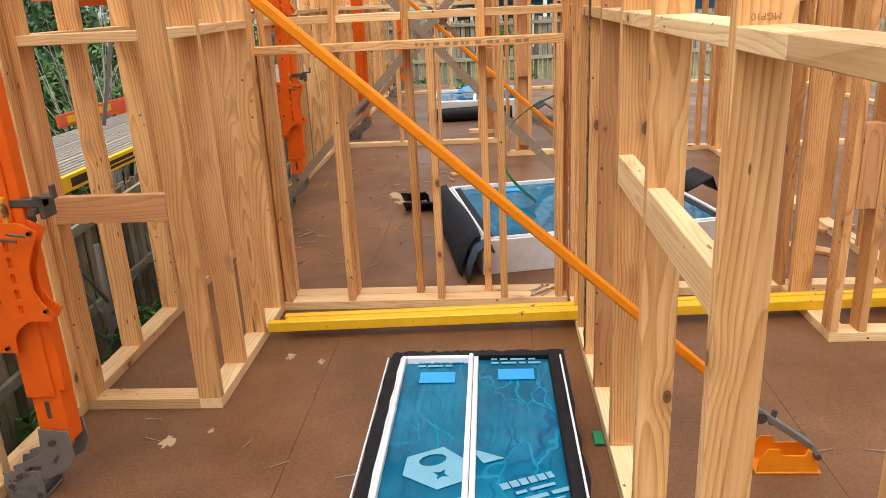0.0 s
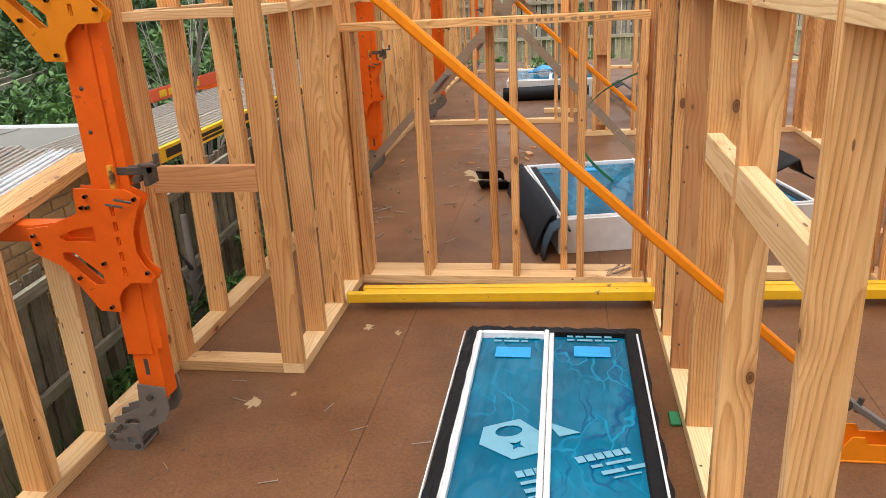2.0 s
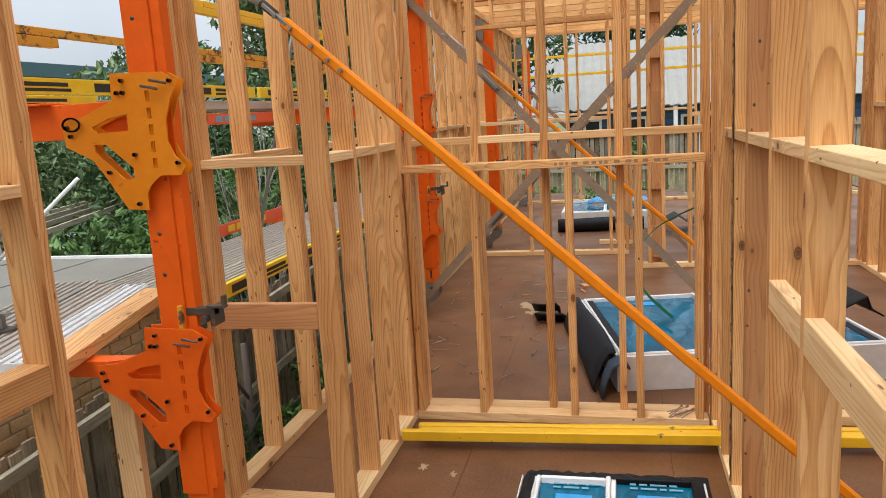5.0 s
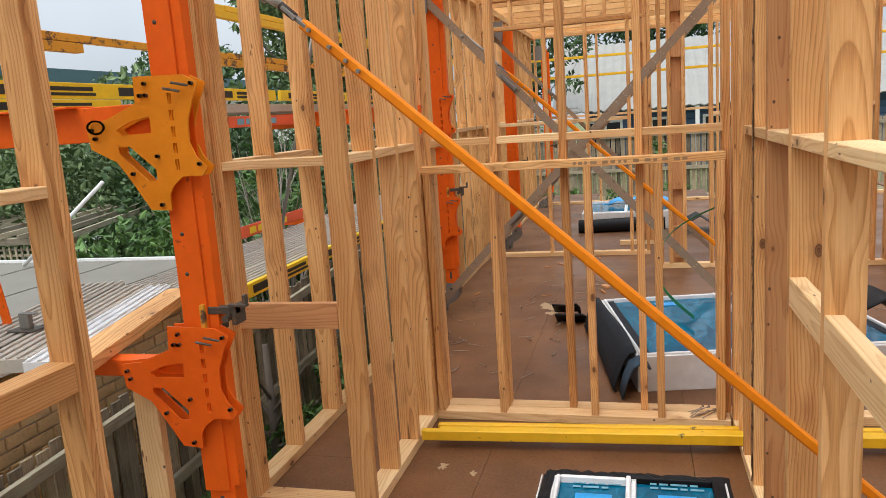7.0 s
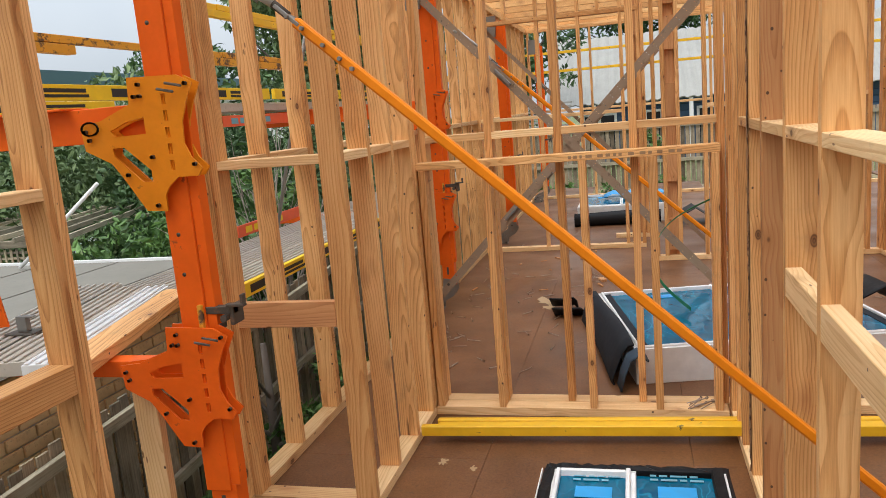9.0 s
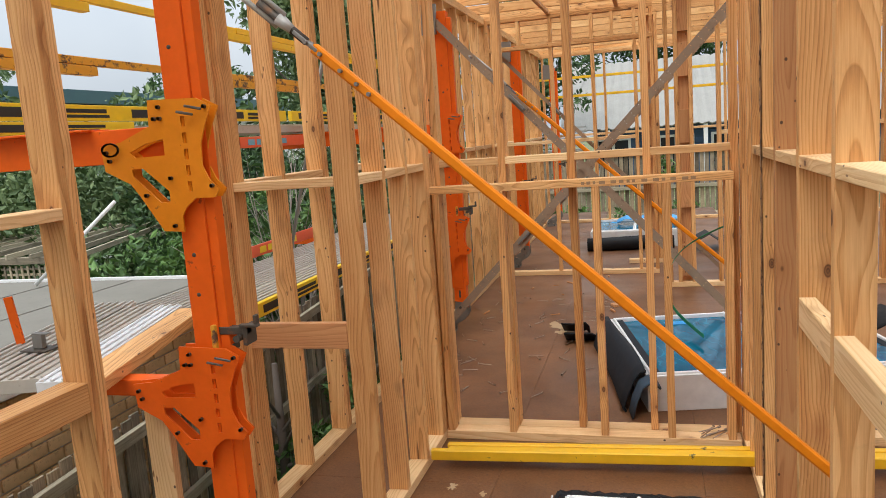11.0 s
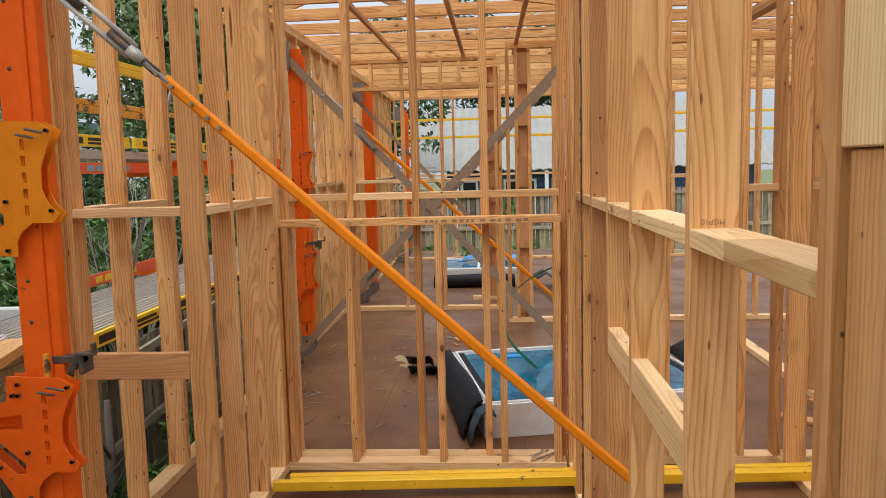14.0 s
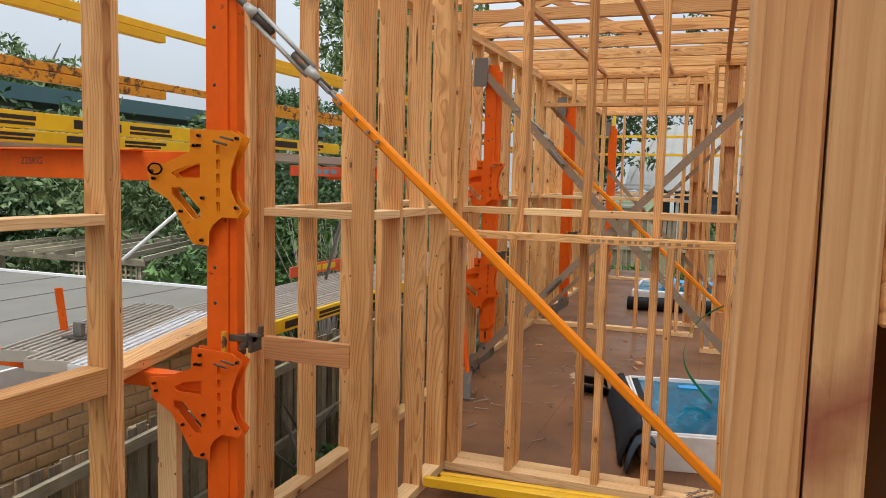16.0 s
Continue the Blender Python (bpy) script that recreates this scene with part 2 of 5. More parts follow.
def film_material():
    """Glass under clear blue film that clings here and puckers there in bent creases."""
    m, n, l, b = material("blue_film_glass", 0.07)
    co = n.new("ShaderNodeTexCoord").outputs["Object"]
    bent = n.new("ShaderNodeTexNoise")
    bent.inputs["Scale"].default_value, bent.inputs["Detail"].default_value = 3.2, 3
    l.new(co, bent.inputs["Vector"])
    q = vec_math(n, l, "ADD", co, vec_math(n, l, "SCALE", bent.outputs["Color"], None, 0.3).outputs[0]).outputs[0]
    crease = []
    for scale, stretch, turn in ((7.5, 0.2, 0.22), (9.5, 0.24, -0.3)):
        mp = n.new("ShaderNodeMapping")
        mp.inputs["Scale"].default_value, mp.inputs["Rotation"].default_value = (1.0, stretch, 1.0), (0, 0, turn)
        l.new(q, mp.inputs["Vector"])
        v = n.new("ShaderNodeTexVoronoi")
        v.feature = "DISTANCE_TO_EDGE"
        v.inputs["Scale"].default_value = scale
        l.new(mp.outputs[0], v.inputs["Vector"])
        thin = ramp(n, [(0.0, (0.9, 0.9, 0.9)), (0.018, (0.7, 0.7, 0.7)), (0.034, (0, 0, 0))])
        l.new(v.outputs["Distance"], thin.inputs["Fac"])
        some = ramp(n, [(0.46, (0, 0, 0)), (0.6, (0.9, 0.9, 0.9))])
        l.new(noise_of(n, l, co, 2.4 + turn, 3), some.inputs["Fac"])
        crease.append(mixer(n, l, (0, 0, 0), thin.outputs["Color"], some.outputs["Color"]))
    nz = noise_of(n, l, co, 3.5, 4)
    r = ramp(n, [(0.3, (0.0003, 0.075, 0.14)), (0.5, (0.0005, 0.118, 0.21)), (0.75, (0.001, 0.17, 0.29))])
    l.new(nz, r.inputs["Fac"])
    # dark blue creases, then pale ones with the film's shine painted in
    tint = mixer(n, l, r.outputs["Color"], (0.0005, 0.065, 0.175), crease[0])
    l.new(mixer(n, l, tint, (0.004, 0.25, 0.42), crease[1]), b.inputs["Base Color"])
    b.inputs["Specular IOR Level"].default_value = 0.15
    bump_of(n, l, b, mixer(n, l, mixer(n, l, crease[0], crease[1], 0.5), noise_of(n, l, q, 4, 2), 0.25), 0.3, 0.006)
    return m


FILM = film_material()


def floor_material():
    m, n, l, b = material("brown_particleboard", 0.55)
    co = n.new("ShaderNodeTexCoord").outputs["Object"]
    geo = n.new("ShaderNodeNewGeometry").outputs["Position"]
    chips = noise_of(n, l, geo, 190, 3, 0.7)
    blot = noise_of(n, l, geo, 1.7, 6, 0.6)
    speck = noise_of(n, l, geo, 34, 5, 0.7)
    r = ramp(n, [(0.35, (0.075, 0.030, 0.011)), (0.5, (0.165, 0.070, 0.027)), (0.65, (0.26, 0.118, 0.05))])
    grit = noise_of(n, l, geo, 75, 4, 0.75)
    l.new(mixer(n, l, mixer(n, l, blot, chips, 0.4), grit, 0.35), r.inputs["Fac"])
    d = ramp(n, [(0.58, (0, 0, 0)), (0.66, (0.7, 0.7, 0.7))])
    l.new(speck, d.inputs["Fac"])
    col = mixer(n, l, r.outputs["Color"], (0.085, 0.045, 0.03), d.outputs["Color"])
    dust = ramp(n, [(0.5, (0, 0, 0)), (0.85, (0.5, 0.5, 0.5))])
    l.new(noise_of(n, l, geo, 0.9, 7, 0.7), dust.inputs["Fac"])
    col = mixer(n, l, col, (0.22, 0.12, 0.065), dust.outputs["Color"])
    l.new(col, b.inputs["Base Color"])
    wet = n.new("ShaderNodeMapRange")
    wet.inputs["From Min"].default_value, wet.inputs["From Max"].default_value = 0.35, 0.65
    wet.inputs["To Min"].default_value, wet.inputs["To Max"].default_value = 0.3, 0.62
    l.new(noise_of(n, l, geo, 1.1, 4, 0.5), wet.inputs["Value"])
    l.new(wet.outputs[0], b.inputs["Roughness"])
    b.inputs["Specular IOR Level"].default_value = 0.35
    bump_of(n, l, b, mixer(n, l, chips, grit, 0.5), 0.3, 0.0015)
    return m


FLOOR = floor_material()


def leafy(name, dark, light, scale=9):
    m, n, l, b = material(name, 0.6)
    isl = n.new("ShaderNodeNewGeometry").outputs["Random Per Island"]
    r = ramp(n, [(0.0, dark), (1.0, light)])
    l.new(isl, r.inputs["Fac"])
    l.new(r.outputs["Color"], b.inputs["Base Color"])
    b.inputs["Transmission Weight"].default_value = 0.0
    return m


LEAF = leafy("leaf_green", (0.03, 0.075, 0.016), (0.13, 0.25, 0.055))
LEAF_DARK = leafy("dark_leaf_green", (0.024, 0.055, 0.02), (0.085, 0.165, 0.045))
LEAF_GREY = leafy("grey_green_leaf", (0.06, 0.11, 0.035), (0.22, 0.30, 0.12))
GRASS = leafy("grass_green", (0.05, 0.12, 0.015), (0.17, 0.3, 0.05))
BARK = plain("bark", (0.15, 0.12, 0.1), 0.9, bump=0.6)
TWIG = plain("bare_twig", (0.36, 0.31, 0.27), 0.85)
SOIL = plain("lawn_ground", (0.11, 0.15, 0.04), 0.95, worn=(0.3, 0.25, 0.16), lo=0.5, hi=0.62, scale=3, bump=0.5)


def weathered(name, dark, mid, light):
    """Rough-sawn timber gone grey, streaked along z, each board its own."""
    m, n, l, b = material(name, 0.92)
    co, info = n.new("ShaderNodeTexCoord"), n.new("ShaderNodeObjectInfo")
    add = n.new("ShaderNodeVectorMath")
    add.operation = "MULTIPLY_ADD"
    comb = n.new("ShaderNodeCombineXYZ")
    for k in range(3):
        l.new(info.outputs["Random"], comb.inputs[k])
    l.new(comb.outputs[0], add.inputs[0])
    add.inputs[1].default_value = (13, 7, 29)
    l.new(co.outputs["Object"], add.inputs[2])
    mp = n.new("ShaderNodeMapping")
    mp.inputs["Scale"].default_value = (1, 1, 0.04)
    l.new(add.outputs[0], mp.inputs["Vector"])
    lines = noise_of(n, l, mp.outputs[0], 95, 4, 0.7)
    stain = noise_of(n, l, add.outputs[0], 4, 5, 0.65)
    r = ramp(n, [(0.32, dark), (0.5, mid), (0.68, light)])
    l.new(mixer(n, l, lines, stain, 0.45), r.inputs["Fac"])
    tone = ramp(n, [(0.0, (0.5, 0.47, 0.44)), (0.5, (0.95, 0.92, 0.88)), (1.0, (1.25, 1.15, 1.02))])
    l.new(info.outputs["Random"], tone.inputs["Fac"])
    l.new(mixer(n, l, r.outputs["Color"], tone.outputs["Color"], 1.0, "MULTIPLY"), b.inputs["Base Color"])
    b.inputs["Specular IOR Level"].default_value = 0.15
    bump_of(n, l, b, lines, 0.7, 0.004)
    return m


PALING = weathered("weathered_paling", (0.13, 0.108, 0.08), (0.32, 0.27, 0.205), (0.48, 0.415, 0.325))
RAILWOOD = weathered("grey_fence_rail", (0.26, 0.23, 0.17), (0.46, 0.41, 0.31), (0.58, 0.53, 0.42))
BARK_EDGE = plain("flaky_bark", (0.30, 0.16, 0.075), 0.9, worn=(0.07, 0.03, 0.015), lo=0.5, hi=0.58, scale=45, bump=0.8, vary=0.3)
BRICK = plain("cream_brick", (0.70, 0.46, 0.22), 0.85, worn=(0.5, 0.3, 0.15), bump=0.5, vary=0.2)
MORTAR = plain("mortar", (0.5, 0.44, 0.36), 0.95, bump=0.5)
ROOFING = plain("grey_roof_sheet", (0.21, 0.195, 0.165), 0.85, worn=(0.19, 0.18, 0.155), spec=0.15)
DECK = plain("aluminium_plank", (0.50, 0.455, 0.395), 0.5, 0.1, worn=(0.38, 0.34, 0.29))
DECK_WHITE = plain("white_plank_edge", (0.74, 0.76, 0.78), 0.45)
TEAL = plain("teal_fascia", (0.06, 0.125, 0.135), 0.45)
CORRUGATED = plain("corrugated_roof", (0.33, 0.32, 0.29), 0.6, spec=0.2)
WEATHERBOARD = plain("blue_weatherboard", (0.045, 0.09, 0.17), 0.6)
WHITEPAINT = plain("white_paint", (0.78, 0.78, 0.76), 0.55)
DARKGLASS = plain("dark_window_glass", (0.02, 0.025, 0.03), 0.08)
PALE_CHIP = plain("bare_chipboard_scuff", (0.42, 0.28, 0.15), 0.8)
NAIL = plain("nail_steel", (0.38, 0.30, 0.24), 0.45, 0.6)


# ---- helpers for building ----
def thing(name, label, category, at=(0, 0, 0), group="", kind=""):
    ob = new(name)
    ob.location = at
    ob.empty_display_size = 0.05
    return tagged(ob, label, category, group, kind)


def part(name, bm, mat, parent=None, label="", m=None, smooth=False):
    """One mesh object under a thing or a part; m is its pose in the world."""
    me = bpy.data.meshes.new(name)
    bm.to_mesh(me)
    bm.free()
    return part_of(name, me, mat, parent, label, m, smooth)


def part_of(name, me, mat, parent=None, label="", m=None, smooth=False):
    if mat and not me.materials:
        me.materials.append(mat)
    if smooth:
        for p in me.polygons:
            p.use_smooth = True
    ob = new(name, me)
    w = m if m is not None else Matrix()
    if parent is not None:
        ob.parent = parent
        w = world_of(parent).inverted() @ w
    ob.matrix_basis = w
    if label:
        ob["label"] = label
    return ob


def world_of(ob):
    return (world_of(ob.parent) @ ob.matrix_basis) if ob.parent else ob.matrix_basis


def box_bm(sx, sy, sz, bevel=0.002):
    bm = bmesh.new()
    bmesh.ops.create_cube(bm, size=1)
    bmesh.ops.scale(bm, vec=(sx, sy, sz), verts=bm.verts)
    if bevel:
        bmesh.ops.bevel(bm, geom=bm.edges[:], offset=min(bevel, 0.3 * min(sx, sy, sz)), segments=1, affect="EDGES", profile=0.5)
    return bm


def block(name, a, b, mat, parent=None, label="", bevel=0.002):
    """A box between two corners, its longest side along its local z axis."""
    s = [abs(b[k] - a[k]) for k in range(3)]
    c = Vector([(a[k] + b[k]) / 2 for k in range(3)])
    k = s.index(max(s))
    if k == 2:
        turn, dims = Matrix(), s
    elif k == 0:
        turn, dims = Matrix.Rotation(radians(90), 4, "Y"), (s[2], s[1], s[0])
    else:
        turn, dims = Matrix.Rotation(radians(-90), 4, "X"), (s[0], s[2], s[1])
    return part(name, box_bm(*dims, bevel), mat, parent, label, Matrix.Translation(c) @ turn)


def bar(name, p, q, w, h, mat, parent=None, label="", bevel=0.002, up=(0, 0, 1)):
    """A straight bar from p to q, w wide across and h high."""
    p, q = Vector(p), Vector(q)
    d = (q - p).normalized()
    side = d.cross(Vector(up))
    side = side.normalized() if side.length > 1e-4 else Vector((1, 0, 0))
    top = side.cross(d)
    m = Matrix((side, top, d)).transposed().to_4x4()
    m.translation = (p + q) / 2
    return part(name, box_bm(w, h, (q - p).length, bevel), mat, parent, label, m)


def rod_bm(p, q, r, n=10, r2=None):
    p, q = Vector(p), Vector(q)
    bm = bmesh.new()
    bmesh.ops.create_cone(bm, cap_ends=True, segments=n, radius1=r, radius2=r if r2 is None else r2, depth=(q - p).length)
    m = (q - p).to_track_quat("Z", "Y").to_matrix().to_4x4()
    m.translation = (p + q) / 2
    bmesh.ops.transform(bm, matrix=m, verts=bm.verts)
    return bm


def rod(name, p, q, r, mat, parent=None, label="", n=10, r2=None):
    return part(name, rod_bm(p, q, r, n, r2), mat, parent, label, smooth=n > 8)


def plate(name, outline, holes, thick, mat, parent, m, label=""):
    """A flat plate cut to an outline with holes, in the local xy plane."""
    cu = bpy.data.curves.new(name, "CURVE")
    cu.dimensions, cu.fill_mode, cu.extrude, cu.bevel_depth = "2D", "BOTH", thick / 2, 0.0
    for pts in (outline, *holes):
        sp = cu.splines.new("POLY")
        sp.points.add(len(pts) - 1)
        for k, (x, y) in enumerate(pts):
            sp.points[k].co = (x, y, 0, 1)
        sp.use_cyclic_u = True
    tmp = bpy.data.objects.new(name, cu)
    me = bpy.data.meshes.new_from_object(tmp)
    bpy.data.objects.remove(tmp)
    return part_of(name, me, mat, parent, label, m)


# ---- timber framing ----
BP, TP, TOP = 0.045, 0.035, 2.76
NOG0, NOG1 = 1.41, 1.445


def stud_y(wall, y, x0, x1, z0=BP, z1=TOP - 0.07, mat=None, t=0.035):
    """A stud of a wall that runs along y."""
    return block("stud", (x0, y, z0), (x1, y + t, z1), mat or PINE, wall)


def stud_x(wall, x, y0, y1, z0=BP, z1=TOP - 0.07, mat=None, t=0.035):
    return block("stud", (x, y0, z0), (x + t, y1, z1), mat or PINE, wall)


def wall_along_y(name, label, x0, x1, ya, yb, studs, nogs=(), top=True, mats=None):
    w = thing(name, label, "timber wall frame", (x0, ya, 0), kind="structure")
    block("bottom_plate", (x0, ya, 0), (x1, yb, BP), PINE_PALE, w)
    if top:
        block("top_plate", (x0, ya, TOP - 0.07), (x1, yb, TOP - 0.035), PINE, w)
        block("top_plate", (x0, ya, TOP - 0.035), (x1, yb, TOP), PINE, w)
    for k, y in enumerate(studs):
        stud_y(w, y, x0, x1, mat=mats[k % len(mats)] if mats else None)
    for a, b in nogs:
        block("nogging", (x0, a, NOG0), (x1, b, NOG1), PINE_PALE, w)
    return w


def wall_along_x(name, label, y0, y1, xa, xb, studs, nogs=(), top=True, mats=None):
    w = thing(name, label, "timber wall frame", (xa, y0, 0), kind="structure")
    block("bottom_plate", (xa, y0, 0), (xb, y1, BP), PINE_PALE, w)
    if top:
        block("top_plate", (xa, y0, TOP - 0.07), (xb, y1, TOP - 0.035), PINE, w)
        block("top_plate", (xa, y0, TOP - 0.035), (xb, y1, TOP), PINE, w)
    for k, x in enumerate(studs):
        stud_x(w, x, y0, y1, mat=mats[k % len(mats)] if mats else None)
    for a, b in nogs:
        block("nogging", (a, y0, NOG0), (b, y1, NOG1), PINE_PALE, w)
    return w


# exterior wall on the scaffold side
XI, XO = -1.28, -1.37
ext_y = [0.2, 0.65, 1.1, 1.55, 2.138, 2.1745, 2.95, 2.987, 3.024, 3.49, 3.94, 3.977]
wall_ext = wall_along_y("wall_west", "open pine stud frame of the exterior wall", XO, XI, -0.6, 13.0,
                        ext_y + [4.4 + 0.45 * k for k in range(19)],
                        [(0.685, 1.1), (1.135, 1.55), (1.585, 2.138), (3.06, 3.49), (3.525, 3.94)]
                        + [(4.435 + 0.45 * k, 4.85 + 0.45 * k) for k in range(18)], mats=[PINE])
block("sill_trimmer", (XO, 0.3, 0.84), (XI, 2.136, 0.93), PINE, wall_ext)
block("jack_stud", (XO, 2.47, BP), (XI, 2.505, 0.76), PINE_PALE, wall_ext)

# short wall beside the passage, and its return
wall_nib = wall_along_y("wall_passage_west", "open pine stud frame beside the passage", -0.82, -0.73, 3.0, 4.15,
                        [3.0, 3.30, 3.61, 3.90, 3.937, 3.975], [(3.035, 3.30), (3.335, 3.61), (3.645, 3.90)])
wall_ret = wall_along_x("wall_return", "short return of the pine stud frame", 3.0, 3.09, XI, -0.82, [XI], [(XI + 0.035, -0.82)])

# passage wall on the other side
wall_pr = wall_along_y("wall_passage_east", "open pine stud frame along the passage", 0.73, 0.82, -0.6, 4.15,
                       [0.0, 0.45, 1.06, 1.645, 2.235, 2.655, 3.05, 3.33, 3.60, 3.75, 3.97, 4.01],
                       [(1.095, 1.44), (1.443, 1.645), (1.68, 2.235), (2.27, 2.655), (2.69, 3.05), (3.085, 3.33), (3.365, 3.6)],
                       mats=[PINE, PINE, PINE, PINE, PINE, PINE, PINE_DARK])
block("blocking", (0.73, 1.68, 0.955), (0.775, 2.235, 1.045), PINE_PALE, wall_pr)
block("blocking", (0.73, 2.27, 0.955), (0.775, 2.655, 1.04), PINE_PALE, wall_pr)

bm = bmesh.new()
rng = random.Random(17)
rows = []
for i in range(95):
    z = 0.06 + 0.0275 * i
    d = 0.006 + 0.01 * noise.noise(Vector((0, 3.0, z * 2.2)))
    rows.append([bm.verts.new((0.7285 - rng.uniform(0.0, 0.004), 3.331 + rng.uniform(0, 0.003), z)), bm.verts.new((0.7265 - rng.uniform(0.0, 0.006), 3.34, z)),
                 bm.verts.new((0.7285 - rng.uniform(0.0, 0.005), 3.35 + 1.0 * max(0.0, d) + rng.uniform(0, 0.004), z)), bm.verts.new((0.732, 3.364, z))])
for i in range(94):
    for j in range(3):
        bm.faces.new((rows[i][j], rows[i + 1][j], rows[i + 1][j + 1], rows[i][j + 1]))
part("bark_edge", bm, BARK_EDGE, wall_pr, "rough brown bark left along the stud edge")

# wall across the passage: a low frame in front of a full one
wall_cross = wall_along_x("wall_cross", "full height pine stud frame across the passage", 4.065, 4.155, -0.73, 0.73,
                          [-0.73, -0.39, -0.05, 0.305, 0.695], [(-0.695, -0.39), (-0.355, -0.05), (-0.015, 0.305), (0.34, 0.695)])
wall_low = thing("wall_low", "low pine stud frame in front of the full frame", "timber wall frame", (-0.73, 3.97, 0), kind="structure")
block("bottom_plate", (-0.73, 3.97, 0), (0.72, 4.06, BP), PINE_PALE, wall_low)
block("top_plate", (-0.745, 3.97, 1.283), (0.70, 4.06, 1.32), PINE, wall_low)
for x in (-0.72, -0.395, 0.065, 0.385, 0.66):
    stud_x(wall_low, x, 3.97, 4.06, BP, 1.283)

# frames east of the passage
wall_east_a = wall_along_x("wall_east", "pine stud frame of the next room", 4.06, 4.15, 0.82, 4.6,
                           [1.22, 1.60, 1.78, 1.86, 1.91, 2.3, 2.7, 3.15, 3.6, 4.05, 4.5], [(1.635, 1.78), (1.945, 2.3), (2.335, 2.7)])
wall_east_b = wall_along_x("wall_door_side", "door side of a pine stud frame with packing blocks", 3.5, 3.59, 1.80, 4.6,
                           [1.80, 1.92, 2.3, 2.75, 3.2, 3.65], [(1.955, 2.3)])
wall_east_c = wall_along_y("wall_stub", "short pine stud frame beside the door opening", 1.80, 1.89, 3.59, 4.06, [3.95])
for z in (0.6, 1.35, 2.1):
    block("packing_block", (1.837, 3.5, z), (1.918, 3.57, z + 0.35), PINE_DARK, wall_east_b)

wall_inner = wall_along_y("wall_inner", "pine stud frame between the two far rooms", 2.42, 2.51, 4.155, 7.655,
                          [4.2, 4.62, 5.2, 5.237, 6.75, 7.15, 7.45, 7.58], [(4.235, 4.62), (4.655, 5.2), (6.785, 7.15), (7.185, 7.45)])

# far frames
wall_far = wall_along_x("wall_far", "open pine stud frame across the far room", 8.36, 8.45, XI, 0.42,
                        [XI, -0.62, -0.2, 0.22, 0.385], [(XI + 0.035, -0.62), (-0.585, -0.2), (-0.165, 0.22)])
block("lintel", (XI + 0.037, 8.356, 2.40), (0.416, 8.357 + 0.097, 2.44), PINE, wall_far)
for x in (-0.95, -0.42, 0.0):
    stud_x(wall_far, x, 8.362, 8.448, 2.442, TOP - 0.07)
wall_far_e = wall_along_x("wall_far_east", "pine stud frame with built up posts", 7.66, 7.75, 0.5, 5.0,
                          [0.5, 0.585, 0.71, 0.95, 1.4, 1.85, 2.3, 2.41, 2.9, 3.4], [(0.985, 1.4), (1.435, 1.85), (1.885, 2.3)])
for z in (0.1, 0.75, 1.35, 1.95, 2.35):
    block("packing_block", (0.6205, 7.665, z), (0.7095, 7.71, z + 0.3), PINE_DARK, wall_far_e)
block("backing", (0.6205, 7.712, BP), (0.7095, 7.747, TOP - 0.07), PINE_DARK, wall_far_e)
wall_far_stub = wall_along_x("wall_far_stub", "short pine stud frame with a built up post", 8.96, 9.05, 0.1, 0.47, [0.28, 0.435])
for z in (0.05, 0.62, 1.15, 1.62, 2.2):
    block("packing_block", (0.317, 8.965, z), (0.433, 9.01, z + 0.32), PINE_DARK, wall_far_stub)
block("backing", (0.3155, 9.012, BP), (0.4345, 9.047, TOP - 0.07), PINE_DARK, wall_far_stub)
wall_end = wall_along_x("wall_end", "end pine stud frame with window openings", 12.8, 12.89, XI, 5.0,
                        [XI, -0.95, -0.3, 0.3, 0.9, 1.5, 2.1, 2.7, 3.3], [(XI + 0.035, -0.95), (-0.915, -0.3), (-0.265, 0.3), (0.335, 0.9), (0.935, 1.5)])
wall_ee = wall_along_y("wall_east_side", "far side pine stud frame", 5.0, 5.09, -0.6, 13.0, [k * 0.45 - 0.5 for k in range(30)])

# unseen plain wall, added to close the room behind and block light
back = block("wall_back", (0.3, -1.5, 0.001), (5.2, -1.41, TOP), PINE_DARK)
tagged(back, "unseen plain timber clad wall added to block light", "wall", kind="structure")

# floor sheets
floor_thing = thing("floor", "wet brown particleboard flooring sheets with nails and scuffs", "floor", (0, 0, 0), kind="structure")
me_sheet = bpy.data.meshes.new("floor_sheet")
bm = box_bm(0.8988, 3.5988, 0.02, 0.0008)
bm.to_mesh(me_sheet)
bm.free()
for i in range(-1, 7):
    for j in range(-1, 4):
        off = 0.0 if i % 2 else -1.15
        part_of("floor_sheet", me_sheet, FLOOR, floor_thing, "", Matrix.Translation((0.07 + 0.9 * i, 1.68 + 3.6 * j + off, -0.0101)))
for j in range(-1, 4):
    block("floor_sheet", (-1.37, -0.118 + 3.6 * j, -0.02), (-1.2812, 3.479 + 3.6 * j, -0.0002), FLOOR, floor_thing)
sub = block("floor", (-1.36, -1.6, -0.32), (6.0, 13.2, -0.022), PINE_DARK, None)
tagged(sub, "timber subfloor under the sheets", "subfloor", kind="structure")

# ground
bm = bmesh.new()
bmesh.ops.create_grid(bm, x_segments=160, y_segments=160, size=150)
for v in bm.verts:
    rise = min(1.0, max(0.0, (v.co.y - 13.3) / 4.2))
    v.co.z = -1.45 + 0.12 * noise.noise(v.co * 0.05) + 0.85 * rise * rise * (3 - 2 * rise)
tagged(part("ground", bm, SOIL), "damp lawn around the building site", "ground", kind="structure")

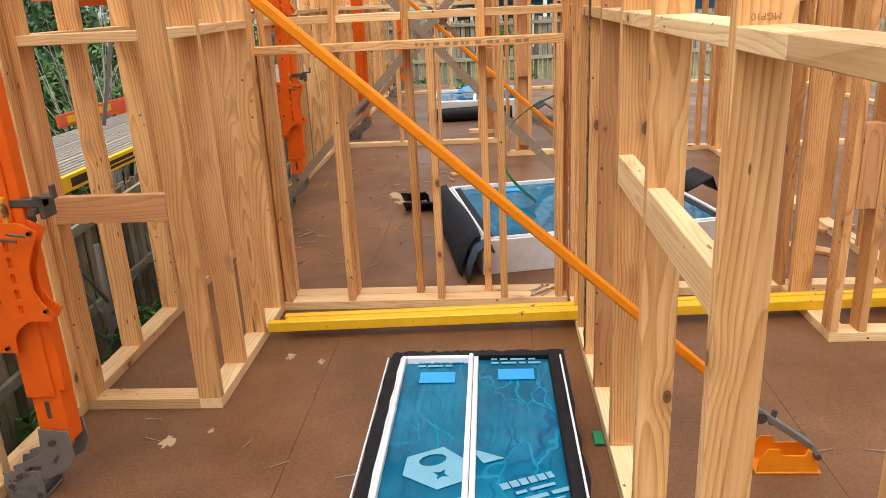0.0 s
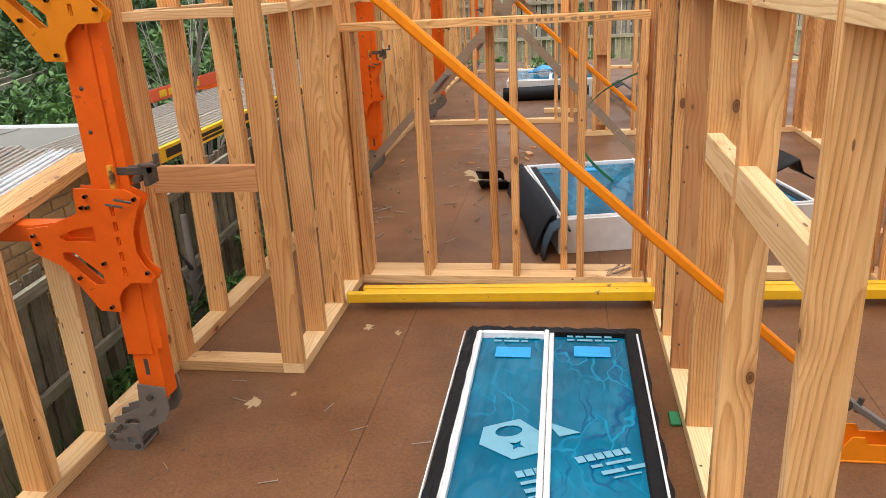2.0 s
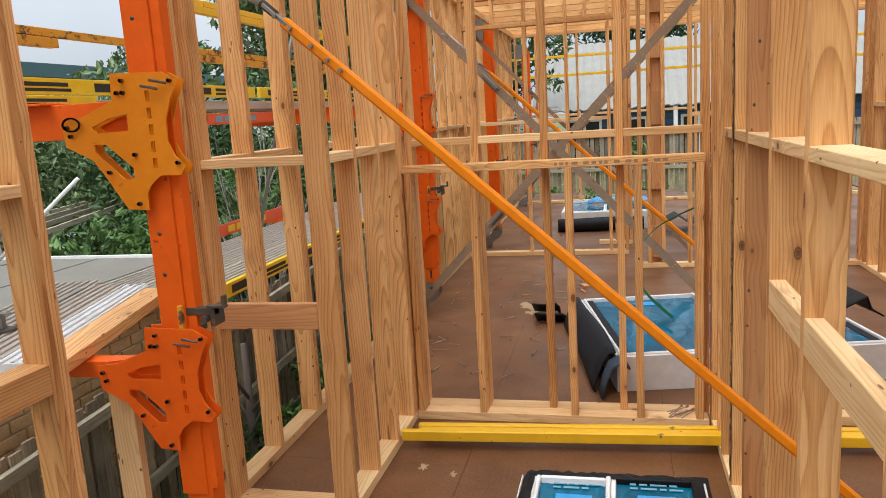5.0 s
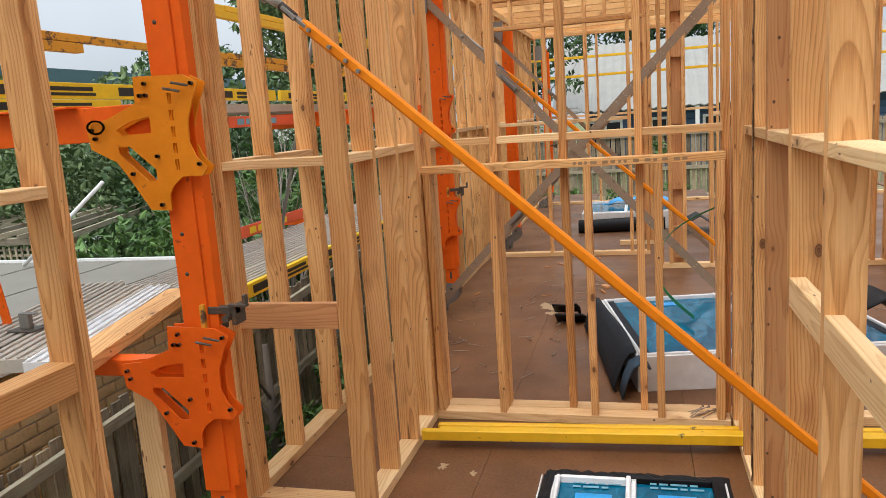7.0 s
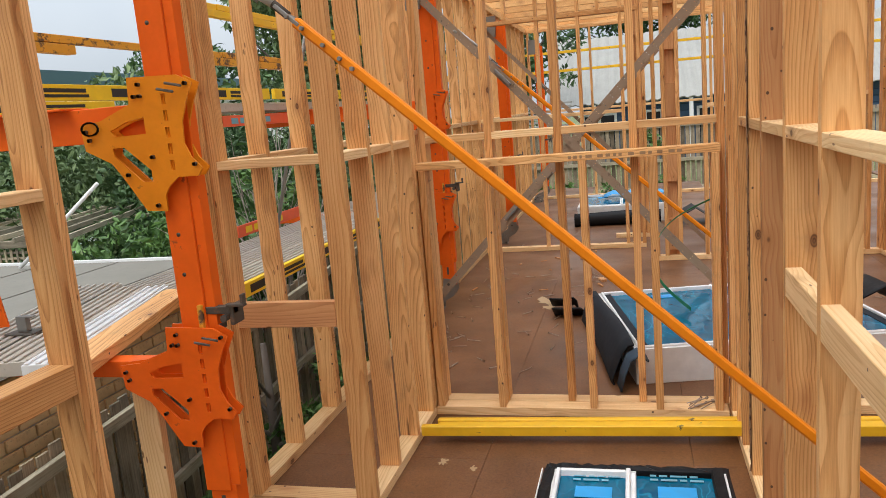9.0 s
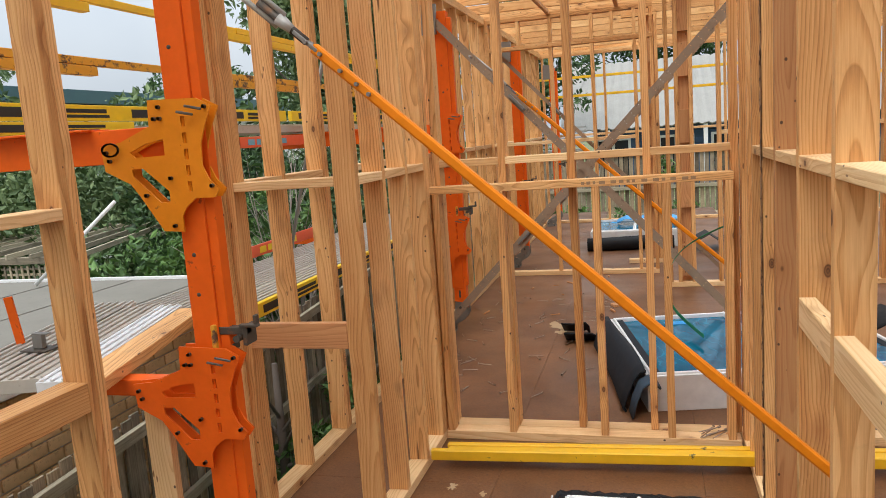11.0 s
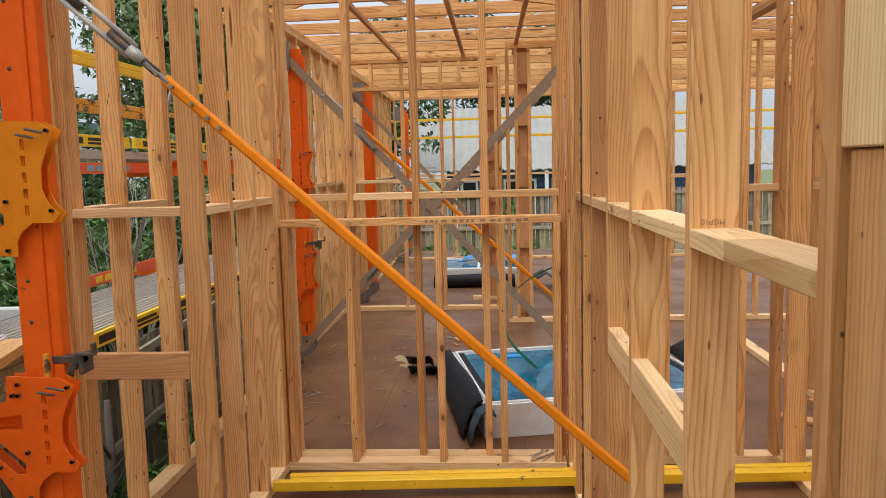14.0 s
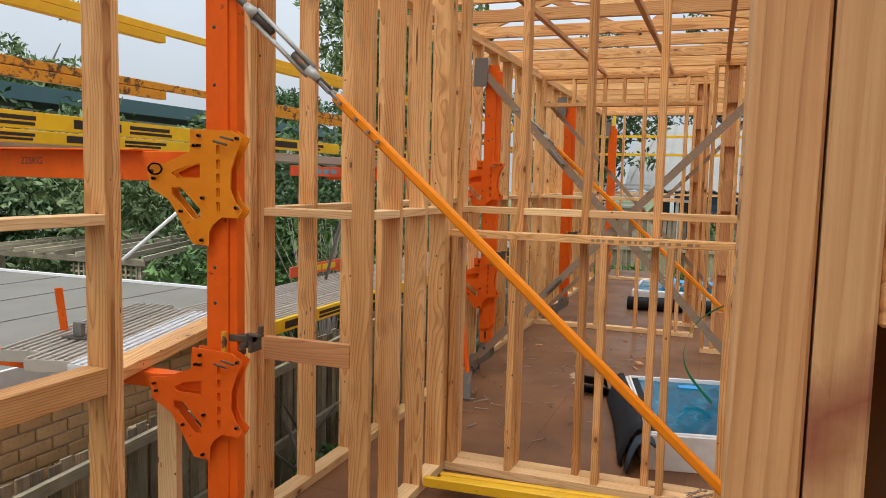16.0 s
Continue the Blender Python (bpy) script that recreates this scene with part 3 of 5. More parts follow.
# ---- roof framing ----
def joist(y):
    t = thing("ceiling_joist", "pine ceiling joist resting on the wall frames", "ceiling joist", (1.7, y, TOP), group="ceiling joists")
    block("joist", (-1.8, y, TOP + 0.002), (5.2, y + 0.035, TOP + 0.092), PINE, t)
    return t


def truss(y):
    t = joist(y)
    t.name = "roof_truss"
    tagged(t, "pine roof truss resting on the wall frames", "roof truss", "roof trusses")
    x0, x1, xr = -1.8, 5.2, 1.7
    rise = (xr - x0) * math.tan(radians(21))
    for a in (x0, x1):
        bar("top_chord", (a, y + 0.0175, TOP + 0.10), (xr, y + 0.0175, TOP + 0.10 + rise), 0.035, 0.09, PINE, t)
    for a, b in ((-0.1, -0.9), (-0.1, 0.85), (1.7, 0.85), (1.7, 2.55), (3.5, 2.55), (3.5, 4.3)):
        zb = TOP + 0.10 + (min(b - x0, x1 - b)) * math.tan(radians(21))
        bar("web", (a, y + 0.0175, TOP + 0.07), (b, y + 0.0175, zb), 0.034, 0.07, PINE_DARK, t)
    return t


# k below 0: unseen joists, added to shade the near rooms
for k in range(-8, 15):
    if k in (1, 4, 13):
        truss(4.5 + 0.6 * k)
    else:
        joist(4.5 + 0.6 * k)
for x0, x1 in ((-0.66, -0.61), (0.05, 0.075), (0.64, 0.60)):
    bd = bar("ceiling_batten", (x0, 4.158, TOP - 0.018), (x1, 8.357, TOP - 0.018), 0.036, 0.035, PINE_DARK)
    tagged(bd, "long pine batten nailed under the ceiling joists", "roof timber", group="battens")
raf = bar("rafter", (-1.5, 5.92, 3.14), (0.88, 6.0, 2.80), 0.04, 0.12, PINE)
tagged(raf, "sloping pine rafter leaning under the trusses", "roof timber")
for k in range(3):
    r = bar("rafter", (0.55 + 0.1 * k, 6.317 + 0.6 * k, 2.897), (3.2, 6.2 + 0.5 * k, 4.0), 0.035, 0.09, PINE_PALE)
    tagged(r, "pale pine jack rafter of the roof", "roof timber", group="jack rafters")


# ---- scaffold posts fixed inside the exterior wall ----
PLATE = [(-1.165, 1.744), (-0.995, 1.738), (-0.946, 1.712), (-0.972, 1.66), (-0.995, 1.60), (-0.999, 1.535), (-0.98, 1.49), (-0.948, 1.458),
         (-0.965, 1.433), (-1.035, 1.433), (-1.072, 1.405), (-1.088, 1.379), (-1.088, 1.33), (-1.16, 1.334), (-1.232, 1.447), (-1.262, 1.488),
         (-1.35, 1.533), (-1.357, 1.613), (-1.28, 1.622), (-1.17, 1.664)]
HOLE_A = [(-1.25, 1.588), (-1.19, 1.612), (-1.125, 1.622), (-1.125, 1.572), (-1.235, 1.57)]
HOLE_B = [(-1.25, 1.535), (-1.21, 1.535), (-1.125, 1.46), (-1.125, 1.425), (-1.16, 1.425), (-1.25, 1.512)]
SLOTS = [[(-1.055, z), (-1.041, z), (-1.041, z + 0.032), (-1.055, z + 0.032)] for z in (1.455, 1.505, 1.555, 1.605, 1.655)]


def scaffold_post(y, upper, plates=True, top=3.0):
    t = thing("scaffold_post", "orange steel scaffold post with triangular bracket plates", "scaffold post", (-1.09, y, 0), group="scaffold posts")

    def put(dx, dy, z):
        return (dx, y + dy, z)
    # folded channel: front, two sides with a lip
    block("post", put(-1.122, -0.035, 0.37), put(-1.03, -0.029, top), ORANGE, t)
    block("post_side", put(-1.036, -0.0288, 0.37), put(-1.03, 0.05, top), ORANGE, t)
    block("post_side", put(-1.122, -0.0288, 0.37), put(-1.116, 0.05, top), ORANGE, t)
    block("post_lip", put(-1.0298, -0.027, 0.39), put(-0.996, 0.02, top - 0.05), ORANGE, t)
    for z in (2.1, 1.9, 1.25, 1.12, 0.72):
        rod("post_hole_rim", put(-1.085, -0.0345, z), put(-1.085, -0.0362, z), 0.007, DARK_STEEL, t)
    block("inner_leg", put(-1.112, -0.026, 0.2), put(-1.015, 0.045, 0.75), ORANGE, t)
    block("leg_slot", put(-1.075, -0.0275, 0.29), put(-1.06, -0.026, 0.35), DARK_STEEL, t)
    # steel foot
    ft = block("foot", put(-1.255, -0.05, 0.002), put(-1.13, 0.06, 0.010), STEEL, t, "galvanised steel tilting foot")
    for dy in (-0.05, 0.054):
        plate("foot_cheek", [(-1.255, 0.0), (-1.13, 0.0), (-1.125, 0.06), (-1.14, 0.11), (-1.18, 0.085), (-1.215, 0.11), (-1.25, 0.105), (-1.262, 0.06)],
              [[(-1.235, 0.025), (-1.195, 0.025), (-1.195, 0.045), (-1.235, 0.045)], [(-1.18, 0.025), (-1.15, 0.025), (-1.15, 0.055), (-1.18, 0.055)],
               [(-1.24, 0.065), (-1.2, 0.065), (-1.2, 0.08), (-1.24, 0.08)]],
              0.006, STEEL, ft, Matrix.Translation((0, y + dy, 0.0)) @ Matrix.Rotation(radians(90), 4, "X"))
    for dy in (-0.042, 0.05):
        plate("foot_arm", [(-1.215, 0.06), (-1.15, 0.06), (-1.09, 0.085), (-1.03, 0.12), (-1.005, 0.165), (-1.01, 0.25), (-1.105, 0.262), (-1.115, 0.17), (-1.16, 0.145), (-1.22, 0.125)],
              [[(-1.185, 0.1), (-1.13, 0.105), (-1.125, 0.125), (-1.18, 0.12)], [(-1.075, 0.13), (-1.05, 0.16), (-1.06, 0.17), (-1.085, 0.14)]],
              0.006, STEEL, ft, Matrix.Translation((0, y + dy, 0.0)) @ Matrix.Rotation(radians(90), 4, "X"))
    for px, pz in ((-1.065, 0.215), (-1.2, 0.09), (-1.235, 0.055), (-1.145, 0.02)):
        rod("bolt", put(px, -0.058, pz), put(px, 0.064, pz), 0.011, DARK_STEEL, ft, n=6)
    for dz, mat in ((0.0, upper), (-0.79, ORANGE)) if plates else ():
        for dy in (-0.062, -0.022):
            pl = plate("bracket_plate", PLATE, [HOLE_A, HOLE_B] + SLOTS, 0.007, mat, t,
                       Matrix.Translation((0, y + dy, dz)) @ Matrix.Rotation(radians(90), 4, "X"), "cut steel bracket plate with slots")
            if dy < 0:
                for bx, bz in ((-1.125, 1.72), (-1.145, 1.685), (-1.125, 1.685), (-1.325, 1.565), (-1.335, 1.592), (-1.11, 1.50), (-1.205, 1.45),
                               (-1.115, 1.35), (-0.968, 1.47), (-0.965, 1.71)):
                    rod("bolt", put(bx, -0.078, bz + dz), put(bx, -0.06, bz + dz), 0.006, BOLT, pl, n=8)
                for bx, bz in ((-1.05, 1.70), (-1.02, 1.715)):
                    rod("locking_pin", put(bx, -0.09, bz + dz), put(bx + 0.05, -0.082, bz + dz - 0.012), 0.004, STEEL, pl, n=6)
                if dz == 0:
                    bm = bmesh.new()
                    for i in range(14):
                        a = 2 * math.pi * i / 14
                        bm.verts.new((-1.315 + 0.03 * math.cos(a), y - 0.075, 1.60 + dz + 0.02 * math.sin(a)))
                    bm.verts.ensure_lookup_table()
                    for i in range(14):
                        bm.edges.new((bm.verts[i], bm.verts[(i + 1) % 14]))
                    ring = part("clip_ring", bm, DARK_STEEL, pl)
                    sk = ring.modifiers.new("skin", "SKIN")
                    for v in ring.data.skin_vertices[0].data:
                        v.radius = (0.0025, 0.0025)
        block("bracket_spacer", put(-1.09, -0.058, 1.45 + dz), put(-1.05, -0.036, 1.7 + dz), mat, t)
        # outrigger beam through the wall
        block("outrigger", put(-2.55, -0.02, 1.555 + dz), put(-1.124, 0.05, (1.665 if dz == 0 else 1.612) + dz), ORANGE, t, "orange steel outrigger beam")
    block("outrigger_flange", put(-2.55, -0.065, 1.664), put(-1.42, 0.07, 1.672), ORANGE, t)
    # wall clamp and head
    block("clamp_bar", put(-1.05, -0.02, 0.93), put(-0.99, 0.02, 0.95), DARK_STEEL, t)
    plate("head_plate", [(-1.21, 2.33), (-1.1, 2.33), (-1.09, 2.55), (-1.2, 2.55)], [], 0.03, STEEL, t,
          Matrix.Translation((0, y - 0.07, 0)) @ Matrix.Rotation(radians(90), 4, "X"), "grey steel winch head")
    # wall hook with its bent plate
    hk = block("hook", put(-1.045, -0.03, 0.985), put(-0.93, 0.0, 1.01), DARK_STEEL, t, "bent steel wall hook")
    block("hook_plate", put(-0.945, -0.035, 0.95), put(-0.93, 0.03, 1.015), DARK_STEEL, hk)
    block("hook_tip", put(-0.95, -0.045, 1.012), put(-0.885, -0.022, 1.022), DARK_STEEL, hk)
    block("hook_tip", put(-0.896, -0.045, 1.022), put(-0.886, -0.022, 1.052), DARK_STEEL, hk)
    block("hook_jaw", put(-1.05, -0.05, 0.94), put(-1.035, 0.0, 1.02), RUSTY, hk)
    rod("hook_bolt", put(-0.96, -0.05, 0.975), put(-0.96, 0.04, 0.975), 0.012, DARK_STEEL, hk, n=8)
    return t


scaffold_post(2.487, AMBER)
p2 = scaffold_post(6.06, ORANGE, True, 2.5)
p2.location.x -= 0.075
p3 = scaffold_post(8.9, ORANGE, False, 2.5)
copy_thing(p3, Matrix.Translation((-1.09, 12.5, 0)))


# ---- push-pull braces ----
def brace(y):
    t = thing("push_pull_brace", "orange steel brace with a turnbuckle running down to the floor", "scaffold brace", (1.28, y, 0), group="braces")
    a, b = Vector((-1.02, y - 0.03, 2.228)), Vector((1.26, y + 0.12, 0.132))
    d = b - a

    def at(f):
        return a + d * f
    bar("tube", at(0.178), at(0.945), 0.031, 0.031, BRACE, t, bevel=0.006, up=(0, 1, 0))
    bar("end_plate", at(0.155), at(0.185), 0.012, 0.034, STEEL, t, up=(0, 1, 0))
    side = d.cross(Vector((0, 1, 0))).normalized()
    body = part("turnbuckle", rod_bm(at(0.045) + side * 0.02, at(0.138) + side * 0.02, 0.0085), ZINC, t, "pale zinc turnbuckle body", smooth=True)
    part("turnbuckle_bar", rod_bm(at(0.045) - side * 0.02, at(0.138) - side * 0.02, 0.0085), ZINC, body, smooth=True)
    part("collar", rod_bm(at(0.03), at(0.047), 0.014, 10, 0.024), ZINC, body, smooth=True)
    part("collar", rod_bm(at(0.135), at(0.152), 0.021, 10, 0.013), ZINC, body, smooth=True)
    rod("screw", at(0.0), at(0.075), 0.0125, DARK_STEEL, t)
    rod("screw", at(0.11), at(0.17), 0.0125, DARK_STEEL, t)
    for f in (0.172, 0.19, 0.215, 0.235, 0.25):
        rod("bolt", at(f) + Vector((0, -0.028, 0)), at(f) + Vector((0, 0.028, 0)), 0.0065, STEEL, t, n=6)
    # foot fixed to the floor
    ft = block("foot_bracket", (1.18, y + 0.08, 0.0), (1.385, y + 0.17, 0.008), BRACE, t, "folded orange floor bracket")
    for dy in (0.085, 0.163):
        plate("foot_cheek", [(1.185, 0.0), (1.375, 0.0), (1.37, 0.06), (1.34, 0.085), (1.33, 0.06), (1.26, 0.06), (1.25, 0.085), (1.215, 0.085), (1.19, 0.05)],
              [], 0.006, BRACE, ft, Matrix.Translation((0, y + dy, 0.006)) @ Matrix.Rotation(radians(90), 4, "X"))
    rod("pin", (1.36, y + 0.06, 0.075), (1.36, y + 0.19, 0.075), 0.011, DARK_STEEL, ft, n=8)
    arm = bar("swivel_arm", at(0.935), (1.36, y + 0.125, 0.08), 0.02, 0.035, STEEL, t, up=(0, 1, 0))
    rod("swivel_bolt", at(0.965) + Vector((0, -0.035, 0)), at(0.965) + Vector((0, 0.035, 0)), 0.02, DARK_STEEL, arm, n=8)
    rod("swivel_bolt", at(0.985) + Vector((0, 0, 0.0)), at(0.985) + Vector((0.01, 0, 0.05)), 0.009, DARK_STEEL, arm, n=8)
    return t


b1 = brace(2.475)
copy_thing(b1, Matrix.Translation((1.28, 6.03, 0)))


# ---- perforated strap bracing ----
def strap(p, q, y, w=0.029, name="strap_brace"):
    p, q = Vector((p[0], 0, p[1])), Vector((q[0], 0, q[1]))
    n = (q - p).length
    holes = []
    k = 0.06
    while k < n - 0.06:
        for s in (-0.4 * w, 0.4 * w):
            holes.append([(k + 0.004 * math.cos(a), s + 0.004 * math.sin(a)) for a in (0.4, 1.97, 3.54, 5.11)])
        k += 0.075
    ang = math.atan2(q.z - p.z, q.x - p.x)
    t = thing(name, "grey perforated steel strap brace pulled diagonally across the room", "strap brace", (p.x, y, p.z), group="strap braces")
    m = Matrix.Translation((p.x, y, p.z)) @ Matrix.Rotation(-ang, 4, "Y") @ Matrix.Rotation(radians(90), 4, "X")
    plate("strap", [(0, -w), (n, -w), (n, w), (0, w)], holes, 0.003, STRAP_STEEL, t, m)
    mid = p + (q - p) * 0.28
    for s in (-0.05, 0.05):
        c = mid + (q - p).normalized() * s
        rod("tensioner_bolt", (c.x, y - 0.025, c.z), (c.x, y + 0.01, c.z), 0.012, STEEL, t, n=8)
    bar("tensioner", (mid.x - 0.08 * math.cos(ang), y - 0.012, mid.z - 0.08 * math.sin(ang)), (mid.x + 0.08 * math.cos(ang), y - 0.012, mid.z + 0.08 * math.sin(ang)),
        0.02, 0.075, STEEL, t, "shiny strap tensioner", up=(0, 1, 0))


strap((-1.22, 2.46), (1.03, 0.02), 5.99)
strap((-1.26, 0.07), (1.15, 2.58), 6.012)
strap((-1.24, 2.46), (1.03, 0.02), 8.49, 0.02)
strap((-1.26, 0.07), (1.15, 2.58), 8.512, 0.02)

# ---- loose timbers by the low frame ----
for k, (y, z, x0, x1) in enumerate(((3.60, 0.0455, -0.715, 2.6), (3.641, 0.0455, -0.64, 2.7), (3.682, 0.0455, -0.655, 2.65))):
    bm = box_bm((0.05, 0.043, 0.047)[k], 0.035, x1 - x0, 0.004)
    c = Vector(((x0 + x1) / 2, y + 0.02 + 0.056 * ((x0 + x1) / 2 + 0.7), z + (0.0252, 0.0217, 0.0237)[k]))
    ob = part("yellow_beam", bm, YELLOW, None, "", Matrix.Translation(c) @ Matrix.Rotation(radians(3.2), 4, "Z") @ Matrix.Rotation(radians(90), 4, "Y"))
    tagged(ob, "long yellow painted timber lying across the bottom plates", "timber beam", group="yellow beams")
block("nogging", (XI + 0.035, 3.002, 0.775), (-0.822, 3.036, 0.878), PINE_DARK, wall_ret, "reddish knotty pine nogging")

# doubled stud close to the passage end
near = thing("wall_near", "doubled pine stud and plate at the passage end", "timber wall frame", (0.632, 0.665, 0), kind="structure")
block("bottom_plate", (0.628, 0.665, 0), (0.6995, 0.755, BP), PINE_PALE, near)
block("stud", (0.628, 0.665, BP), (0.6675, 0.755, TOP - 0.07), PINE_NEAR, near)
block("stud", (0.669, 0.663, BP), (0.699, 0.753, TOP - 0.07), PINE_STREAK, near)
block("top_plate", (0.628, 0.665, TOP - 0.07), (1.6, 0.755, TOP), PINE, near)
block("trimmer", (0.735, 0.766, 1.58), (0.80, 1.058, TOP - 0.07), PINE_PALE, near)
block("stud", (0.742, 0.768, BP), (0.80, 1.05, 1.578), PINE, near)
block("nogging", (0.7, 0.668, 1.514), (1.25, 0.75, 1.60), PINE, near)
# dark sheet stands in for the shade beneath the nogging
block("backing", (0.701, 0.757, BP), (1.25, 0.764, 1.512), SHADE_BROWN, near, "dark brown sheet standing in for shade")


# ---- windows lying on the floor ----
def ragged_strip(x0, x1, y0, y1, z, thick, seed, out=-1, amp=0.01, n=26):
    """A wrinkled strip of wrap along y with torn edges."""
    rng = random.Random(seed)
    bm = bmesh.new()
    top, low = [], []
    for i in range(n + 1):
        y = y0 + (y1 - y0) * i / n
        row = []
        for j in range(4):
            x = x0 + (x1 - x0) * j / 3 + (rng.uniform(-amp, amp) if j == (0 if out < 0 else 3) else rng.uniform(-0.002, 0.002))
            row.append(bm.verts.new((x, y, z + rng.uniform(0, thick) * (0.4 if j in (0, 3) else 1.0))))
        top.append(row)
        low.append([bm.verts.new((v.co.x, v.co.y, z - 0.003)) for v in row])
    for i in range(n):
        for j in range(3):
            bm.faces.new((top[i][j], top[i][j + 1], top[i + 1][j + 1], top[i + 1][j]))
        bm.faces.new((top[i][0], top[i + 1][0], low[i + 1][0], low[i][0]))
        bm.faces.new((top[i + 1][3], top[i][3], low[i][3], low[i + 1][3]))
    return bm


def window_unit(name, label, w, h, depth, mull, seed, wrap=True, bars=True, gasket=0.0):
    """A sliding window unit lying flat, its lower left corner at the origin, its far end along y."""
    t = thing(name, label, "window")
    f = 0.017
    rv = 0.02
    block("reveal", (0, 0, 0.0), (rv, h, depth), REVEAL, t)
    block("reveal", (w - rv, 0, 0.0), (w, h, depth), REVEAL, t)
    block("reveal", (rv, 0, 0.0), (w - rv, rv, depth), REVEAL, t)
    block("reveal", (rv, h - rv, 0.0), (w - rv, h, depth), REVEAL, t)
    z0, z1 = depth - 0.045, depth + 0.012
    block("frame_bar", (rv + 0.001, rv, z0), (rv + f, h - rv, z1), WHITE_FRAME, t, bevel=0.004)
    block("frame_bar", (w - rv - f, rv, z0), (w - rv - 0.001, h - rv, z1), FOIL if wrap else WHITE_FRAME, t, bevel=0.004)
    block("frame_bar", (rv + f, rv, z0), (w - rv - f, rv + f, z1), WHITE_FRAME, t, bevel=0.004)
    block("frame_bar", (rv + f, h - rv - f, z0), (mull - 0.021 if wrap else w - rv - f, h - rv, z1), WHITE_FRAME, t, bevel=0.004)
    if wrap:
        block("frame_bar", (mull + 0.017, h - rv - 0.006, z0), (w - rv - f, h - rv, z1), FOIL, t, bevel=0.002)
    if gasket:
        zg = depth - 0.002
        for g0, g1 in (((rv + f, rv + f), (rv + f + gasket, h - rv - f)), ((w - rv - f - gasket, rv + f), (w - rv - f, h - rv - f)),
                       ((rv + f + gasket, rv + f), (w - rv - f - gasket, rv + f + 0.6 * gasket))):
            block("gasket", (*g0, zg - 0.02), (*g1, zg), FOAM, t, "dark grey rubber seal")
    block("mullion", (mull - 0.021, rv + f, z0), (mull - 0.003, h - rv + 0.012, z1 + 0.002), WHITE_FRAME, t, bevel=0.004)
    block("mullion", (mull - 0.001, rv + f, z0 - 0.003), (mull + 0.017, h - rv - f, z1 - 0.003), WHITE_FRAME, t, bevel=0.004)
    for a, b, zz in ((rv + f, mull - 0.021, depth - 0.016), (mull + 0.017, w - rv - f, depth - 0.006)):
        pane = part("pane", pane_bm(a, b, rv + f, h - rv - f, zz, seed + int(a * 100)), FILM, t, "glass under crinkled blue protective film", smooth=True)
        block("label_sticker", (a + 0.5 * (b - a) - 0.06, h - 0.2, zz + 0.003), (a + 0.5 * (b - a) + 0.075, h - 0.12, zz + 0.006), TAPE, pane, "pale blue paper sticker")
        if bars:
            rng = random.Random(seed + 5)
            for k in range(2):
                x = a + 0.05
                while x < b - 0.06:
                    u = rng.uniform(0.02, 0.06)
                    block("print_bar", (x, h - 0.075 + 0.03 * k, zz + 0.004), (min(x + u, b - 0.02), h - 0.062 + 0.03 * k, zz + 0.0055), PRINT_WHITE, pane, bevel=0)
                    x += u + 0.01
    if bars:
        turn = Matrix.Translation((mull - 0.06, h - 0.70, depth - 0.0085)) @ Matrix.Rotation(radians(22), 4, "Z")
        ring = [(0.045 * math.cos(k * 0.52) - 0.05, 0.03 * math.sin(k * 0.52) + 0.03) for k in range(12)]
        star = [(0.028 * (1 if k % 2 else 0.4) * math.cos(k * 0.785) - 0.05, 0.028 * (1 if k % 2 else 0.4) * math.sin(k * 0.785) - 0.05) for k in range(8)]
        plate("print_panel", [(-0.16, -0.01), (-0.085, -0.115), (0.015, -0.105), (0.05, -0.02), (0.005, 0.085), (-0.12, 0.075)], [ring, star],
              0.0012, PRINT_WHITE, t, turn @ Matrix.Translation((0, 0, -0.0035)), "pale printed panel on the film")
        plate("print_panel", [(0.085, -0.06), (0.155, -0.06), (0.075, 0.03)], [], 0.0012, PRINT_WHITE, t, turn @ Matrix.Translation((0, 0, 0.0065)), "pale printed panel on the film")
        rng = random.Random(seed + 9)
        for yy, hh, lo, hi in ((-0.19, 0.030, 0.018, 0.028), (-0.232, 0.013, 0.03, 0.09), (-0.268, 0.017, 0.04, 0.11), (-0.296, 0.006, 0.05, 0.12)):
            x = -0.10
            while x < 0.25:
                u = rng.uniform(lo, hi)
                if x + u < 0.035 or x > 0.085:
                    part("print_bar", box_bm(u, hh, 0.001, 0), PRINT_WHITE, t, "", turn @ Matrix.Translation((x + u / 2, yy, 0.0075 if x > 0.07 else -0.002)))
                x += u + (0.005 if hh > 0.02 else 0.012)
    if wrap:
        part("wrap_strip", ragged_strip(-0.03, 0.012, -0.02, h + 0.01, depth, 0.012, seed), FOIL, t, "torn black wrap along the edge")
        part("wrap_strip", ragged_strip(w - 0.03, w + 0.022, -0.02, h + 0.008, depth + 0.014, 0.008, seed + 1, 1, 0.006), FOIL, t, "torn black wrap along the edge")
        m = Matrix.Translation((0, h, 0)) @ Matrix.Rotation(radians(-90), 4, "Z")
        part("wrap_strip", ragged_strip(-0.03, 0.012, -0.01, w + 0.01, depth, 0.014, seed + 2), FOIL, t, "torn black wrap along the edge", m)
        block("wrap_side", (-0.03, 0, 0.002), (-0.002, h, depth - 0.002), FOIL, t)
        block("wrap_side", (w + 0.002, 0, 0.002), (w + 0.012, h, depth - 0.002), FOIL, t)
        block("wrap_side", (-0.02, h + 0.001, 0.002), (w + 0.02, h + 0.02, depth - 0.002), FOIL, t)
        block("tape_edge", (-0.036, 0, depth - 0.004), (-0.031, h - 0.03, depth + 0.012), WHITE_FRAME, t)
